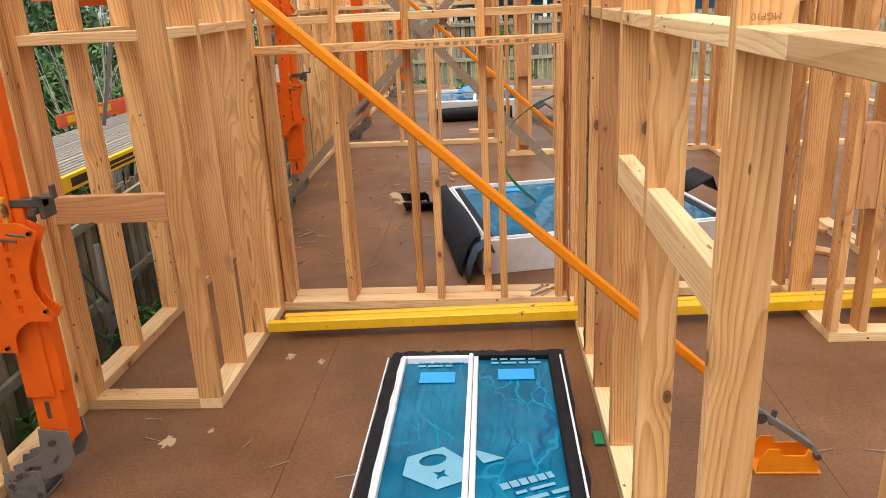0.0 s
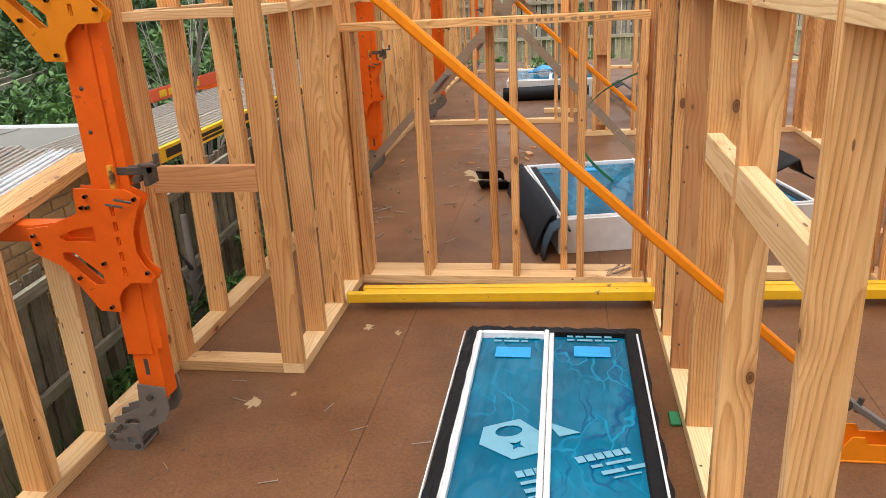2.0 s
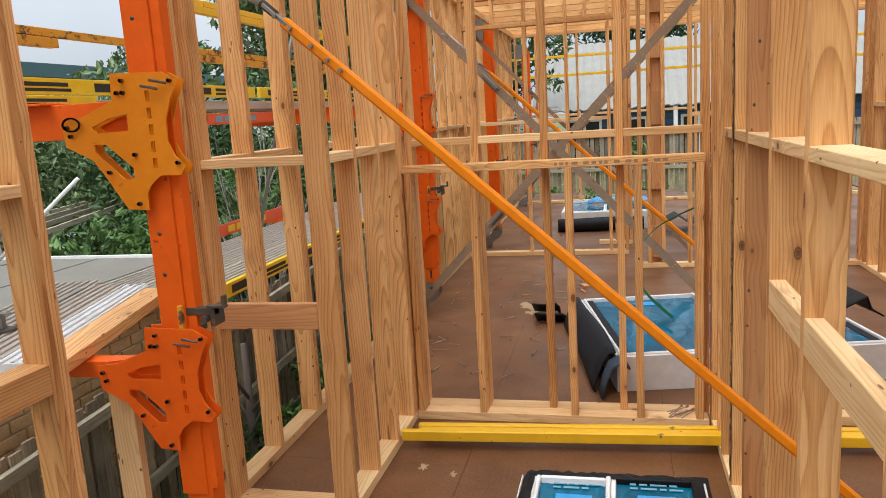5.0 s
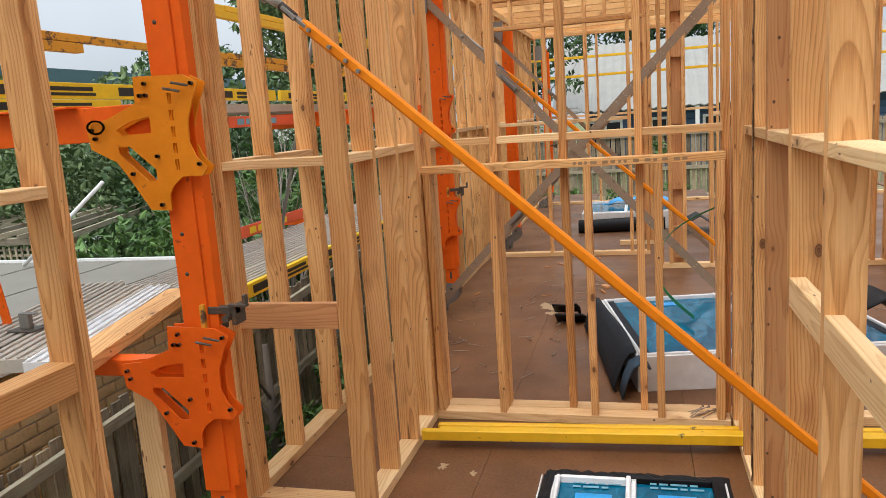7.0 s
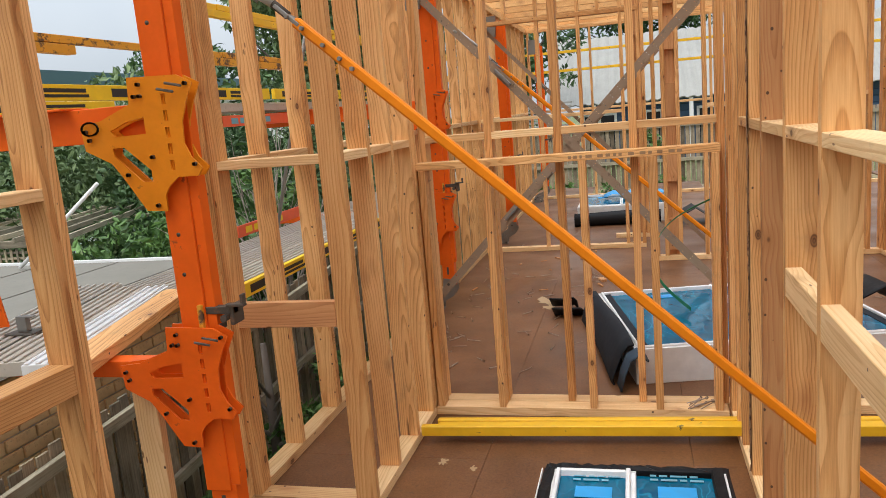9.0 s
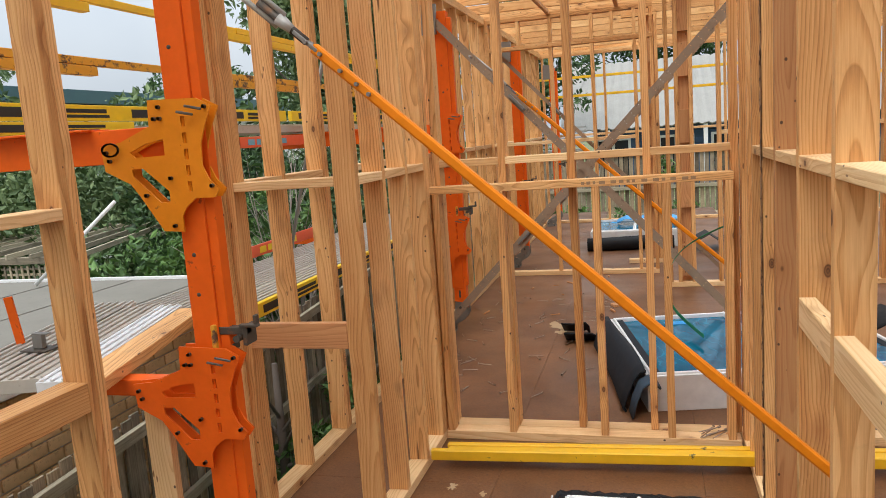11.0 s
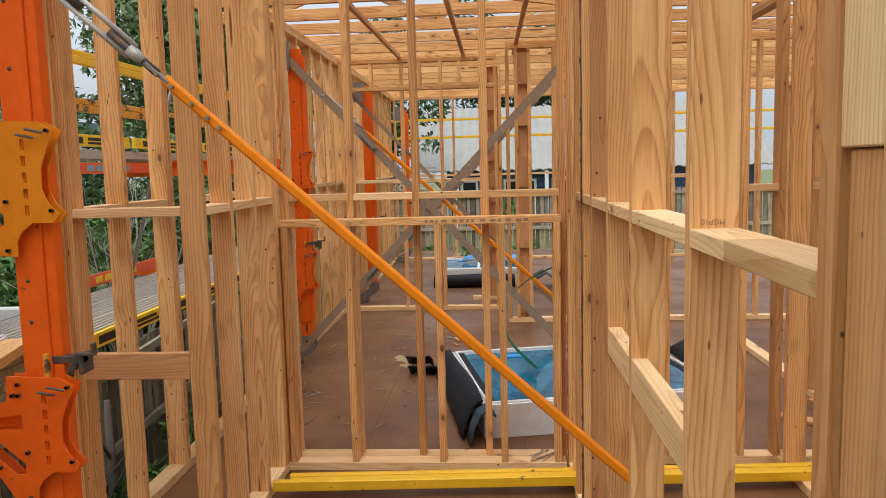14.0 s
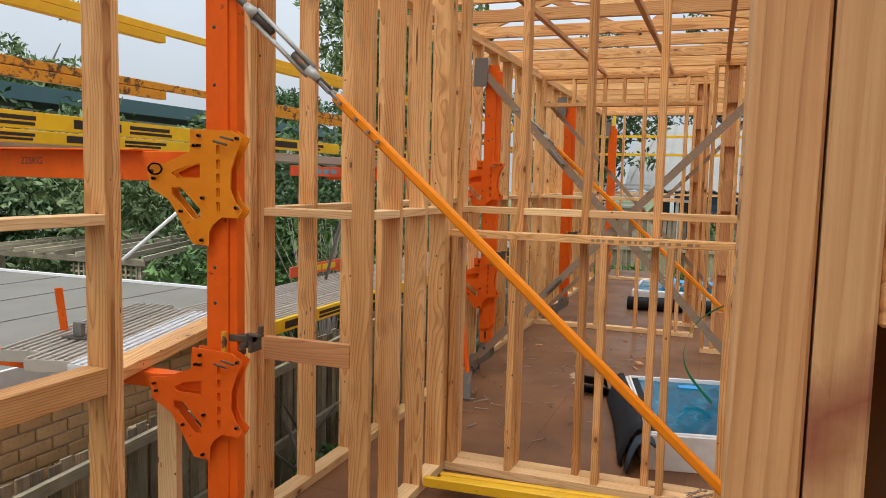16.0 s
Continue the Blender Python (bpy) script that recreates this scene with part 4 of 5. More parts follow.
        block("tape_edge", (w + 0.004, 0, depth + 0.020), (w + 0.011, h - 0.06, depth + 0.029), WHITE_FRAME, t)
    return t


def pane_bm(x0, x1, y0, y1, z, seed):
    bm = bmesh.new()
    nx, ny = 24, 48
    g = [[bm.verts.new((x0 + (x1 - x0) * i / nx, y0 + (y1 - y0) * j / ny,
                        z + 0.0016 * noise.noise(Vector((i * 0.5 + seed, j * 0.22, 0))) + 0.0012 * abs(noise.noise(Vector((i * 0.9, j * 0.15 + seed, 3)))))) for j in range(ny + 1)] for i in range(nx + 1)]
    for i in range(nx):
        for j in range(ny):
            bm.faces.new((g[i][j], g[i + 1][j], g[i + 1][j + 1], g[i][j + 1]))
    lo = [bm.verts.new((x, y, z - 0.006)) for x, y in ((x0, y0), (x1, y0), (x1, y1), (x0, y1))]
    bm.faces.new(lo[::-1])
    return bm


w1 = window_unit("sliding_window", "white sliding window with blue film lying on the floor", 0.63, 1.8, 0.15, 0.305, 3)
w1.matrix_basis = Matrix.Translation((-0.037, 1.335, 0.0)) @ Matrix.Rotation(radians(0.0), 4, "Z")
w2 = window_unit("sliding_window", "white window with blue film and peeled dark foam on the floor", 1.5, 1.28, 0.2, 0.8, 8, wrap=False, bars=False, gasket=0.05)
W2 = Matrix.Translation((0.29, 4.42, 0.0)) @ Matrix.Rotation(radians(11.5), 4, "Z")
w2.matrix_basis = W2


def foam_roll(name, pts, length, thick, m, mat, label):
    """A curved sheet: a profile in xz drawn out along y, given thickness."""
    bm = bmesh.new()
    n = 10
    rows = []
    for j in range(n + 1):
        y = length * j / n
        rows.append([bm.verts.new((x + 0.012 * math.sin(3.1 * y + x * 9), y, z + 0.008 * math.sin(5 * y + x * 4))) for x, z in pts])
    for j in range(n):
        for i in range(len(pts) - 1):
            bm.faces.new((rows[j][i], rows[j][i + 1], rows[j + 1][i + 1], rows[j + 1][i]))
    ob = part(name, bm, mat, None, "", m, True)
    so = ob.modifiers.new("thick", "SOLIDIFY")
    so.thickness = thick
    return tagged(ob, label, "foam sheet")


foam_roll("foam_sheet", [(0.016, 0.222), (-0.012, 0.222), (-0.04, 0.185), (-0.075, 0.1), (-0.098, 0.03), (-0.085, 0.012)], 1.24, 0.01,
          W2 @ Matrix.Translation((-0.022, 0.0, 0.0)), FOAM, "dark grey foam sheet draped over the window edge")
foam_roll("foam_sheet", [(0.05, 0.165), (0.012, 0.2), (-0.03, 0.175), (-0.06, 0.1), (-0.08, 0.012)], 0.12, 0.01,
          W2 @ Matrix.Translation((-0.012, -0.12, 0.0)), FOAM_BLUE, "loose end of the grey foam folded round the window corner")
foam_roll("foam_sheet", [(0.0, 0.13), (0.05, 0.125), (0.11, 0.12), (0.17, 0.13), (0.2, 0.1)], 0.16, 0.012,
          Matrix.Translation((-0.34, 5.86, 0.0)) @ Matrix.Rotation(radians(-35), 4, "X"), FOIL, "curled black foam offcut beside the window")
foam_roll("foam_sheet", [(0.0, 0.125), (0.06, 0.12), (0.12, 0.115), (0.19, 0.12), (0.24, 0.09)], 0.15, 0.012,
          Matrix.Translation((-0.3, 5.66, -0.015)) @ Matrix.Rotation(radians(-38), 4, "X"), FOIL, "curled black foam offcut beside the window")
foam_roll("foam_sheet", [(0.0, 0.22), (0.08, 0.26), (0.17, 0.3), (0.2, 0.22), (0.28, 0.17)], 0.3, 0.01,
          Matrix.Translation((1.62, 5.3, 0.0)) @ Matrix.Rotation(radians(10), 4, "Z"), FOIL, "curled black foam offcut beside the window")
w3 = window_unit("window_stack", "white framed window with blue film by the far wall", 1.15, 1.15, 0.22, 0.55, 12, wrap=False, bars=False)
w3.matrix_basis = Matrix.Translation((-0.40, 10.05, 0.0))
foam_roll("foam_sheet", [(0.0, 0.16), (-0.06, 0.12), (-0.07, 0.04), (-0.02, 0.01), (0.05, 0.03), (0.08, 0.1)], 1.05, 0.012,
          Matrix.Translation((0.62, 9.9, 0.0)) @ Matrix.Rotation(radians(90), 4, "Z"), FOIL, "black foam roll against the far window")
foam_roll("plastic_sheet", [(0.0, 0.02), (0.1, 0.12), (0.25, 0.2), (0.4, 0.1), (0.55, 0.16), (0.7, 0.02)], 0.5, 0.006,
          Matrix.Translation((0.75, 9.6, 0.0)), FOIL, "crumpled black plastic on the floor")
foam_roll("plastic_sheet", [(0.0, 0.24), (0.12, 0.29), (0.3, 0.26), (0.42, 0.32), (0.6, 0.26), (0.75, 0.29), (0.85, 0.24)], 0.4, 0.004,
          Matrix.Translation((-0.1, 10.7, 0.0)), TAPE, "crumpled blue film lying on the far window")


# ---- green strap, spade and litter ----
def ribbon(name, pts, w, mat, label, category):
    cu = bpy.data.curves.new(name, "CURVE")
    cu.dimensions = "3D"
    cu.extrude, cu.bevel_depth = w / 2, 0.0008
    sp = cu.splines.new("NURBS")
    sp.points.add(len(pts) - 1)
    for k, p in enumerate(pts):
        sp.points[k].co = (*p, 1)
    sp.use_endpoint_u, sp.order_u = True, 3
    tmp = bpy.data.objects.new(name, cu)
    me = bpy.data.meshes.new_from_object(tmp)
    bpy.data.objects.remove(tmp)
    return tagged(part_of(name, me, mat), label, category)


ribbon("green_strap", [(0.63, 5.1, 0.235), (0.56, 5.35, 0.24), (0.45, 5.5, 0.33), (0.42, 5.7, 0.45), (0.5, 5.9, 0.62), (0.72, 6.05, 0.74), (0.95, 6.2, 0.8)], 0.025, GREEN_STRAP,
       "twisted green packing strap over the window", "packing strap")
sp = thing("spade", "orange spade leaning on the wall frame", "spade", (-1.04, 5.35, 0))
bar("shaft", (-1.22, 5.55, 0.95), (-1.07, 5.38, 0.15), 0.035, 0.035, ORANGE, sp, bevel=0.012)
bar("blade", (-1.075, 5.385, 0.18), (-1.03, 5.22, 0.012), 0.07, 0.006, DARK_STEEL, sp, "bare steel blade")
tagst = block("tag", (0.69, 2.72, 0.002), (0.725, 2.80, 0.012), GREEN_STRAP)
tagged(tagst, "small green plastic tag on the floor", "tag")


def scuff(seed, x, y, r, n=9):
    rng = random.Random(seed)
    bm = bmesh.new()
    vs = []
    for i in range(n * 2):
        a = math.pi * i / n
        q = r * rng.uniform(0.25, 1.0)
        vs.append(bm.verts.new((x + q * math.cos(a), y + 1.7 * q * math.sin(a), 0.0012)))
    bm.faces.new(vs)
    ob = part("scuff", bm, PALE_CHIP)
    tagged(ob, "pale scuffed patch worn into the flooring", "floor scuff", group="scuffs")


for k, (x, y, r) in enumerate(((-0.86, 2.77, 0.035), (-0.57, 3.44, 0.03), (-0.42, 3.39, 0.02), (-0.72, 2.84, 0.015), (-0.4, 6.24, 0.11), (-0.36, 6.05, 0.06))):
    scuff(k, x, y, r)


def nail_bm(length=0.065):
    bm = bmesh.new()
    bmesh.ops.create_cone(bm, cap_ends=True, segments=6, radius1=0.0017, radius2=0.0017, depth=length)
    h = bmesh.ops.create_cone(bm, cap_ends=True, segments=7, radius1=0.0045, radius2=0.0045, depth=0.002)
    bmesh.ops.translate(bm, vec=(0, 0, length / 2), verts=h["verts"])
    return bm


me_nail = bpy.data.meshes.new("nail")
bm = nail_bm()
bm.to_mesh(me_nail)
bm.free()
rng = random.Random(11)
spots = [(-0.98, 2.92), (-0.92, 2.78), (-0.4, 2.62), (-0.16, 2.55), (-1.0, 2.35), (-0.62, 2.3), (-0.55, 2.75), (0.95, 2.35), (1.02, 2.2)]
spots += [(rng.uniform(-1.15, 0.0), rng.uniform(4.5, 7.6)) for _ in range(70)]
spots += [(rng.uniform(-1.15, 0.4), rng.uniform(8.6, 12.0)) for _ in range(24)]
spots += [(rng.uniform(1.0, 3.2), rng.uniform(1.8, 7.0)) for _ in range(26)]
for x, y in spots:
    s = 1.0 if y < 4 else 1.5
    o = part_of("nail", me_nail, NAIL, None, "", Matrix.Translation((x, y, 0.0045 * s)) @ Matrix.Rotation(rng.uniform(0, 6.28), 4, "Z") @ Matrix.Rotation(radians(87), 4, "Y") @ Matrix.Diagonal((s, s, s, 1)))
    tagged(o, "loose framing nail lying on the floor", "nail", group="loose nails")
for i in range(9):
    a = rng.uniform(0.2, 1.2)
    o = part_of("nail", me_nail, NAIL, None, "", Matrix.Translation((0.56 + 0.07 * rng.random(), 4.0 + 0.05 * rng.random(), BP + 0.006 + 0.003 * i)) @ Matrix.Rotation(a, 4, "Z") @ Matrix.Rotation(radians(85), 4, "Y") @ Matrix.Diagonal((1.5, 1.5, 1.6, 1)))
    tagged(o, "framing nail in a bundle on the bottom plate", "nail", group="nail bundle")


def offcut(x, y, w, l, a):
    o = part("offcut", box_bm(w, l, min(0.02, w), 0.002), PINE_DARK, None, "", Matrix.Translation((x, y, min(0.02, w) / 2 + 0.001)) @ Matrix.Rotation(a, 4, "Z"))
    tagged(o, "small splintered pine offcut on the floor", "timber offcut", group="offcuts")


for k in range(12):
    offcut(rng.uniform(-1.1, 0.1), rng.uniform(6.3, 8.2), rng.uniform(0.006, 0.015), rng.uniform(0.03, 0.11), rng.uniform(0, 3))
offcut(0.02, 6.9, 0.05, 0.09, 0.4)
offcut(2.2, 4.7, 0.09, 0.3, 0.9)
offcut(2.5, 5.1, 0.09, 0.25, 2.0)


# ---- stamps and pencil marks on the timber ----
def stamp(text, size, m, mat=None):
    cu = bpy.data.curves.new("stamp", "FONT")
    cu.body, cu.size, cu.extrude = text, size, 0.0002
    tmp = bpy.data.objects.new("stamp", cu)
    me = bpy.data.meshes.new_from_object(tmp)
    bpy.data.objects.remove(tmp)
    return me, m, mat


STAMP_INK = plain("faded_stamp_ink", (0.36, 0.22, 0.115), 0.8)


def stamp_on(text, size, m, parent, label="faded ink stamp"):
    me, m, _ = stamp(text, size, m)
    return part_of("stamp", me, STAMP_INK, parent, label, m)


UPX = Matrix.Rotation(radians(90), 4, "X")
stamp_on("MGP10", 0.015, Matrix.Translation((0.795, 1.6435, 1.462)) @ Matrix.Rotation(radians(180), 4, "Y") @ UPX, wall_pr)
SIDE = Matrix.Rotation(radians(-90), 4, "Z") @ UPX
stamp_on("MGP10", 0.018, Matrix.Translation((0.6275, 0.742, 1.568)) @ SIDE, near)
for z in (1.555, 1.605, 1.54):
    block("stamp_bar", (0.6272, 0.69, z - 0.01), (0.6279, 0.742, z - 0.005), STAMP_INK, near, bevel=0)
stamp_on("Part 2335", 0.03, Matrix.Translation((-1.2795, 3.035, 0.42)) @ Matrix.Rotation(radians(90), 4, "Z") @ UPX @ Matrix.Rotation(radians(-90), 4, "Z"), wall_ext)
stamp_on("Part 2335", 0.03, Matrix.Translation((-1.2795, 3.99, 0.5)) @ Matrix.Rotation(radians(90), 4, "Z") @ UPX @ Matrix.Rotation(radians(-90), 4, "Z"), wall_ext)
rng = random.Random(4)
x = 0.0
while x < 0.52:
    u = rng.uniform(0.01, 0.03)
    block("pencil_bar", (0.02 + x, 3.9685, 1.294), (0.02 + x + u, 3.9697, 1.308), STAMP_INK, wall_low, bevel=0)
    x += u + rng.uniform(0.008, 0.03)

# ---- scaffold outside: planks, rails and boards ----
def plank(name, p, q, w, z, ribs, label, mat=DECK):
    """An aluminium scaffold plank from p to q, w wide, ribbed on top."""
    d = Vector((q[0] - p[0], q[1] - p[1], 0))
    n = d.length
    m = Matrix.Translation((p[0], p[1], z)) @ Matrix.Rotation(math.atan2(d.y, d.x), 4, "Z")
    t = thing(name, label, "scaffold plank", group="scaffold planks")
    t.matrix_basis = m
    bm = box_bm(n, w, 0.05, 0.002)
    bmesh.ops.translate(bm, vec=(n / 2, w / 2, -0.025), verts=bm.verts)
    part("deck", bm, mat, t, "", m)
    for k in range(ribs):
        y = w * (k + 0.5) / ribs
        bm = box_bm(n, 0.35 * w / ribs, 0.008, 0.002)
        bmesh.ops.translate(bm, vec=(n / 2, y, 0.0045), verts=bm.verts)
        part("rib", bm, mat, t, "", m)
    return t


plank("scaffold_plank", (-1.65, 2.37), (-1.95, 3.45), 0.225, 0.86, 6, "ribbed aluminium scaffold plank on the outrigger")
plank("scaffold_plank", (-1.87, 2.44), (-2.17, 3.52), 0.225, 0.86, 6, "ribbed aluminium scaffold plank on the outrigger")
plank("scaffold_plank", (-1.535, 2.335), (-1.835, 3.415), 0.11, 0.864, 3, "white edged aluminium scaffold plank", DECK_WHITE)
pb = bar("timber_plank", (-1.40, 2.12, 0.85), (-1.72, 3.32, 0.85), 0.12, 0.045, PINE)
tagged(pb, "pine board laid along the scaffold planks", "timber board")
for x in (-1.74, -1.98, -2.22):
    plank("scaffold_plank", (x + 0.225, 3.45), (x + 0.205, 9.4), 0.225, 0.82, 6, "ribbed aluminium scaffold plank on the outriggers")
orange_stub = bar("steel_stub", (-2.13, 2.75, 0.865), (-2.15, 2.74, 1.06), 0.014, 0.032, ORANGE)
tagged(orange_stub, "short orange steel stub standing on the planks", "steel stub")
cleat = thing("steel_cleat", "grey folded steel cleat on the planks", "steel cleat", (-1.95, 2.66, 0.87))
block("base", (-2.01, 2.62, 0.869), (-1.89, 2.70, 0.875), DARK_STEEL, cleat)
block("upright", (-1.975, 2.65, 0.875), (-1.93, 2.675, 0.93), STEEL, cleat)
block("lip", (-1.975, 2.65, 0.93), (-1.90, 2.675, 0.936), STEEL, cleat)


def toe_board(x, y0, y1, z0, z1, seed):
    t = thing("toe_board", "yellow printed scaffold toe board", "toe board", (x, y0, z0), group="toe boards")
    block("board", (x - 0.03, y0, z0), (x, y1, z1), BOARD_YELLOW, t)
    rng = random.Random(seed)
    y = y0 + 0.12
    h = z1 - z0
    while y < y1 - 0.7:
        block("print_bar", (x, y, z0 + 0.22 * h), (x + 0.0015, y + 0.30, z0 + 0.78 * h), INK, t, bevel=0)
        for k in range(2):
            block("print_bar", (x, y + 0.36, z0 + (0.5 - 0.3 * k) * h), (x + 0.0015, y + 0.36 + rng.uniform(0.22, 0.34), z0 + (0.75 - 0.36 * k) * h), INK, t, bevel=0)
        y += 0.85
    return t


toe_board(-2.28, 0.3, 5.6, 1.765, 1.842, 1)
toe_board(-2.26, 5.65, 9.8, 1.765, 1.842, 5)
toe_board(-2.22, 0.2, 3.75, 1.70, 1.757, 2)
toe_board(-1.50, 3.46, 9.4, 0.765, 0.835, 3)
for z, y0, y1 in ((1.69, 0.1, 9.9),):
    for x in (-2.5, -2.72):
        o = plank("scaffold_plank", (x + 0.2, y0), (x + 0.2, y1), 0.2, 1.735, 4, "upper aluminium scaffold plank seen edge on")


def guard_rail(x, y0, y1, z, mat, label):
    t = thing("guard_rail", label, "guard rail", (x, y0, z), group="guard rails")
    block("rail", (x - 0.018, y0, z + 0.004), (x + 0.018, y1, z + 0.042), mat, t)
    block("sleeve", (x - 0.026, y0 - 0.6, z - 0.045), (x + 0.026, y0 + 1.2, z - 0.001), mat, t)
    return t


for k in range(4):
    y = 2.4 + 2.6 * k
    guard_rail(-2.3 + 0.004 * k, y, y + 2.595, 2.335 + 0.003 * k, YELLOW, "yellow telescopic scaffold guard rail")
    guard_rail(-2.3 + 0.004 * k, y, y + 2.595, 2.03 + 0.003 * k, RUSTY, "rusty yellow scaffold guard rail")
guard_rail(-2.3, -0.6, 2.3, 2.30, YELLOW, "yellow telescopic scaffold guard rail")
guard_rail(-2.3, -0.6, 2.3, 2.0, RUSTY, "rusty yellow scaffold guard rail")
for z0, z1 in ((1.585, 1.66), (0.84, 0.92)):
    s = thing("sign_board", "orange printed board on the scaffold bay", "sign board", (-2.3, 5.2, z0), group="sign boards")
    block("board", (-2.3, 4.9, z0), (-2.285, 6.1, z1), LABEL_RED, s)
    for k in range(5):
        block("print_bar", (-2.2845, 5.0 + 0.12 * k, z0 + 0.018), (-2.283, 5.09 + 0.12 * k, z1 - 0.018), PRINT_WHITE if z0 > 1 else BOARD_YELLOW, s, bevel=0)
load = stamp("225KG", 0.04, Matrix.Translation((-1.99, 2.4285, 1.608)) @ UPX)
part_of("load_label", load[0], INK, None, "", load[1])
tagged(bpy.data.objects["load_label"], "small printed load limit on the orange beam", "label")
rope = rod("tie_strap", (-2.25, 5.2, 0.5), (-1.5, 4.6, 2.1), 0.012, STEEL)
tagged(rope, "thin grey tie running up the scaffold", "tie")

# far scaffold past the end wall
for z in (2.43, 2.1):
    o = block("guard_rail", (-2.3, 14.5, z), (6.0, 14.545, z + 0.045), YELLOW)
    tagged(o, "yellow scaffold guard rail at the end of the building", "guard rail", group="guard rails")
for x, m in ((-1.35, YELLOW), (-2.3, YELLOW), (0.9, YELLOW), (3.1, YELLOW)):
    o = block("scaffold_standard", (x, 14.45, -1.4), (x + 0.06, 14.5, 3.2), m)
    tagged(o, "yellow scaffold upright at the end of the building", "scaffold upright", group="uprights")
for y in (1.0, 5.0, 9.0, 13.0):
    o = block("scaffold_standard", (6.346, y, -1.4), (6.4, y + 0.06, 3.0), YELLOW)
    tagged(o, "yellow scaffold upright along the far side", "scaffold upright", group="uprights")
for z in (2.35, 2.0):
    o = block("guard_rail", (6.3, -1, z), (6.345, 14.4, z + 0.045), YELLOW)
    tagged(o, "yellow scaffold guard rail along the far side", "guard rail", group="guard rails")


# ---- paling fences ----
def fence(name, label, p, q, z0, z1, height, rails_side, spacing=0.1, thick=0.016):
    p, q = Vector(p), Vector(q)
    n = (q - p).length
    d = (q - p).normalized()
    nrm = Vector((d.y, -d.x)) * rails_side
    t = thing(name, label, "fence", (p.x, p.y, z0 - height))
    rng = random.Random(int(n * 10))
    mesh = []
    for k in range(4):
        bm = box_bm(0.087, thick, height, 0.003)
        me = bpy.data.meshes.new("paling")
        bm.to_mesh(me)
        bm.free()
        me.materials.append(PALING)
        mesh.append(me)
    cnt = int(n / spacing)
    ang = math.atan2(d.y, d.x)
    for i in range(cnt):
        f = (i + 0.5) / cnt
        c = p + d * n * f
        zt = z0 + (z1 - z0) * f + rng.uniform(-0.012, 0.012)
        off = -nrm * (0.014 if i % 2 else 0.0)
        part_of("paling", mesh[i % 4], None, t, "", Matrix.Translation((c.x + off.x, c.y + off.y, zt - height / 2)) @ Matrix.Rotation(ang, 4, "Z") @ Matrix.Rotation(rng.uniform(-0.008, 0.008), 4, "Y"))
    for h in (0.10, 0.5 * height, height - 0.25):
        a, b = p + nrm * 0.035, q + nrm * 0.035
        bar("fence_rail", (a.x, a.y, z0 - h), (b.x, b.y, z1 - h), 0.04, 0.075, RAILWOOD, t)
    k = 0.4
    while k < n:
        c = p + d * k - nrm * 0.085
        zt = z0 + (z1 - z0) * k / n
        block("fence_post", (c.x - 0.045, c.y - 0.05, zt - height - 0.1), (c.x + 0.045, c.y + 0.05, zt - 0.06), RAILWOOD, t)
        k += 2.4
    return t


fence("paling_fence", "weathered grey timber paling fence along the boundary", (-2.75, 1.2), (-2.95, 18.0), -0.13, 0.62, 1.5, 1)
fence("paling_fence", "weathered grey timber paling fence behind the site", (-8.0, 18.2), (14.0, 18.2), 0.95, 0.95, 1.75, 1, 0.11)
fence("paling_fence", "weathered grey timber paling fence across the side yard", (11.0, -2.0), (11.0, 18.0), 0.3, 0.3, 1.7, -1, 0.12)

# ---- neighbour's brick garage with a flat roof ----
garage = thing("brick_garage", "cream brick garage with a flat grey metal roof", "garage", (-6, 2, -1.45))
block("mortar_wall", (-9.4, -3.0, -1.45), (-3.262, 6.0, 0.36), MORTAR, garage)
roof = block("roof", (-9.7, -3.2, 0.40), (-3.08, 6.22, 0.46), ROOFING, garage, "flat grey metal roof")
block("roof_edge", (-9.7, 6.222, 0.38), (-3.08, 6.25, 0.485), WHITEPAINT, roof)
block("fascia", (-3.08, -3.2, 0.33), (-3.055, 6.2, 0.47), WHITEPAINT, garage)
for k in range(8):
    bm = box_bm(0.02, 9.38, 0.006, 0.002)
    part("roof_rib", bm, ROOFING, roof, "", Matrix.Translation((-3.5 - 0.8 * k, 1.5, 0.4635)))
me_brick = bpy.data.meshes.new("brick")
bm = box_bm(0.03, 0.228, 0.074, 0.004)
bm.to_mesh(me_brick)
bm.free()
for r in range(16):
    for c in range(18):
        y = 1.75 + 0.24 * c + (0.12 if r % 2 else 0)
        part_of("brick", me_brick, BRICK, garage, "", Matrix.Translation((-3.26, y, 0.30 - 0.086 * r)))

# ---- neighbour's house with a teal fascia ----
house = thing("neighbour_house", "neighbour's house with a dark teal gutter", "house", (-15, 12, -1.45))
block("wall", (-19, -8, -1.45), (-12.6, 34, 2.8), WHITEPAINT, house)
block("gutter", (-12.15, -8.2, 2.9), (-12.0, 34.2, 3.2), TEAL, house, "dark teal gutter and fascia")
bm = bmesh.new()
vs = [bm.verts.new(c) for c in ((-12.1, -8.2, 3.18), (-12.1, 34.2, 3.18), (-15.6, 34.2, 3.5), (-15.6, -8.2, 3.5), (-19.3, 34.2, 3.18), (-19.3, -8.2, 3.18))]
bm.faces.new((vs[0], vs[1], vs[2], vs[3]))
bm.faces.new((vs[3], vs[2], vs[4], vs[5]))
rf = part("roof", bm, TEAL, house)
rf.modifiers.new("thick", "SOLIDIFY").thickness = 0.05


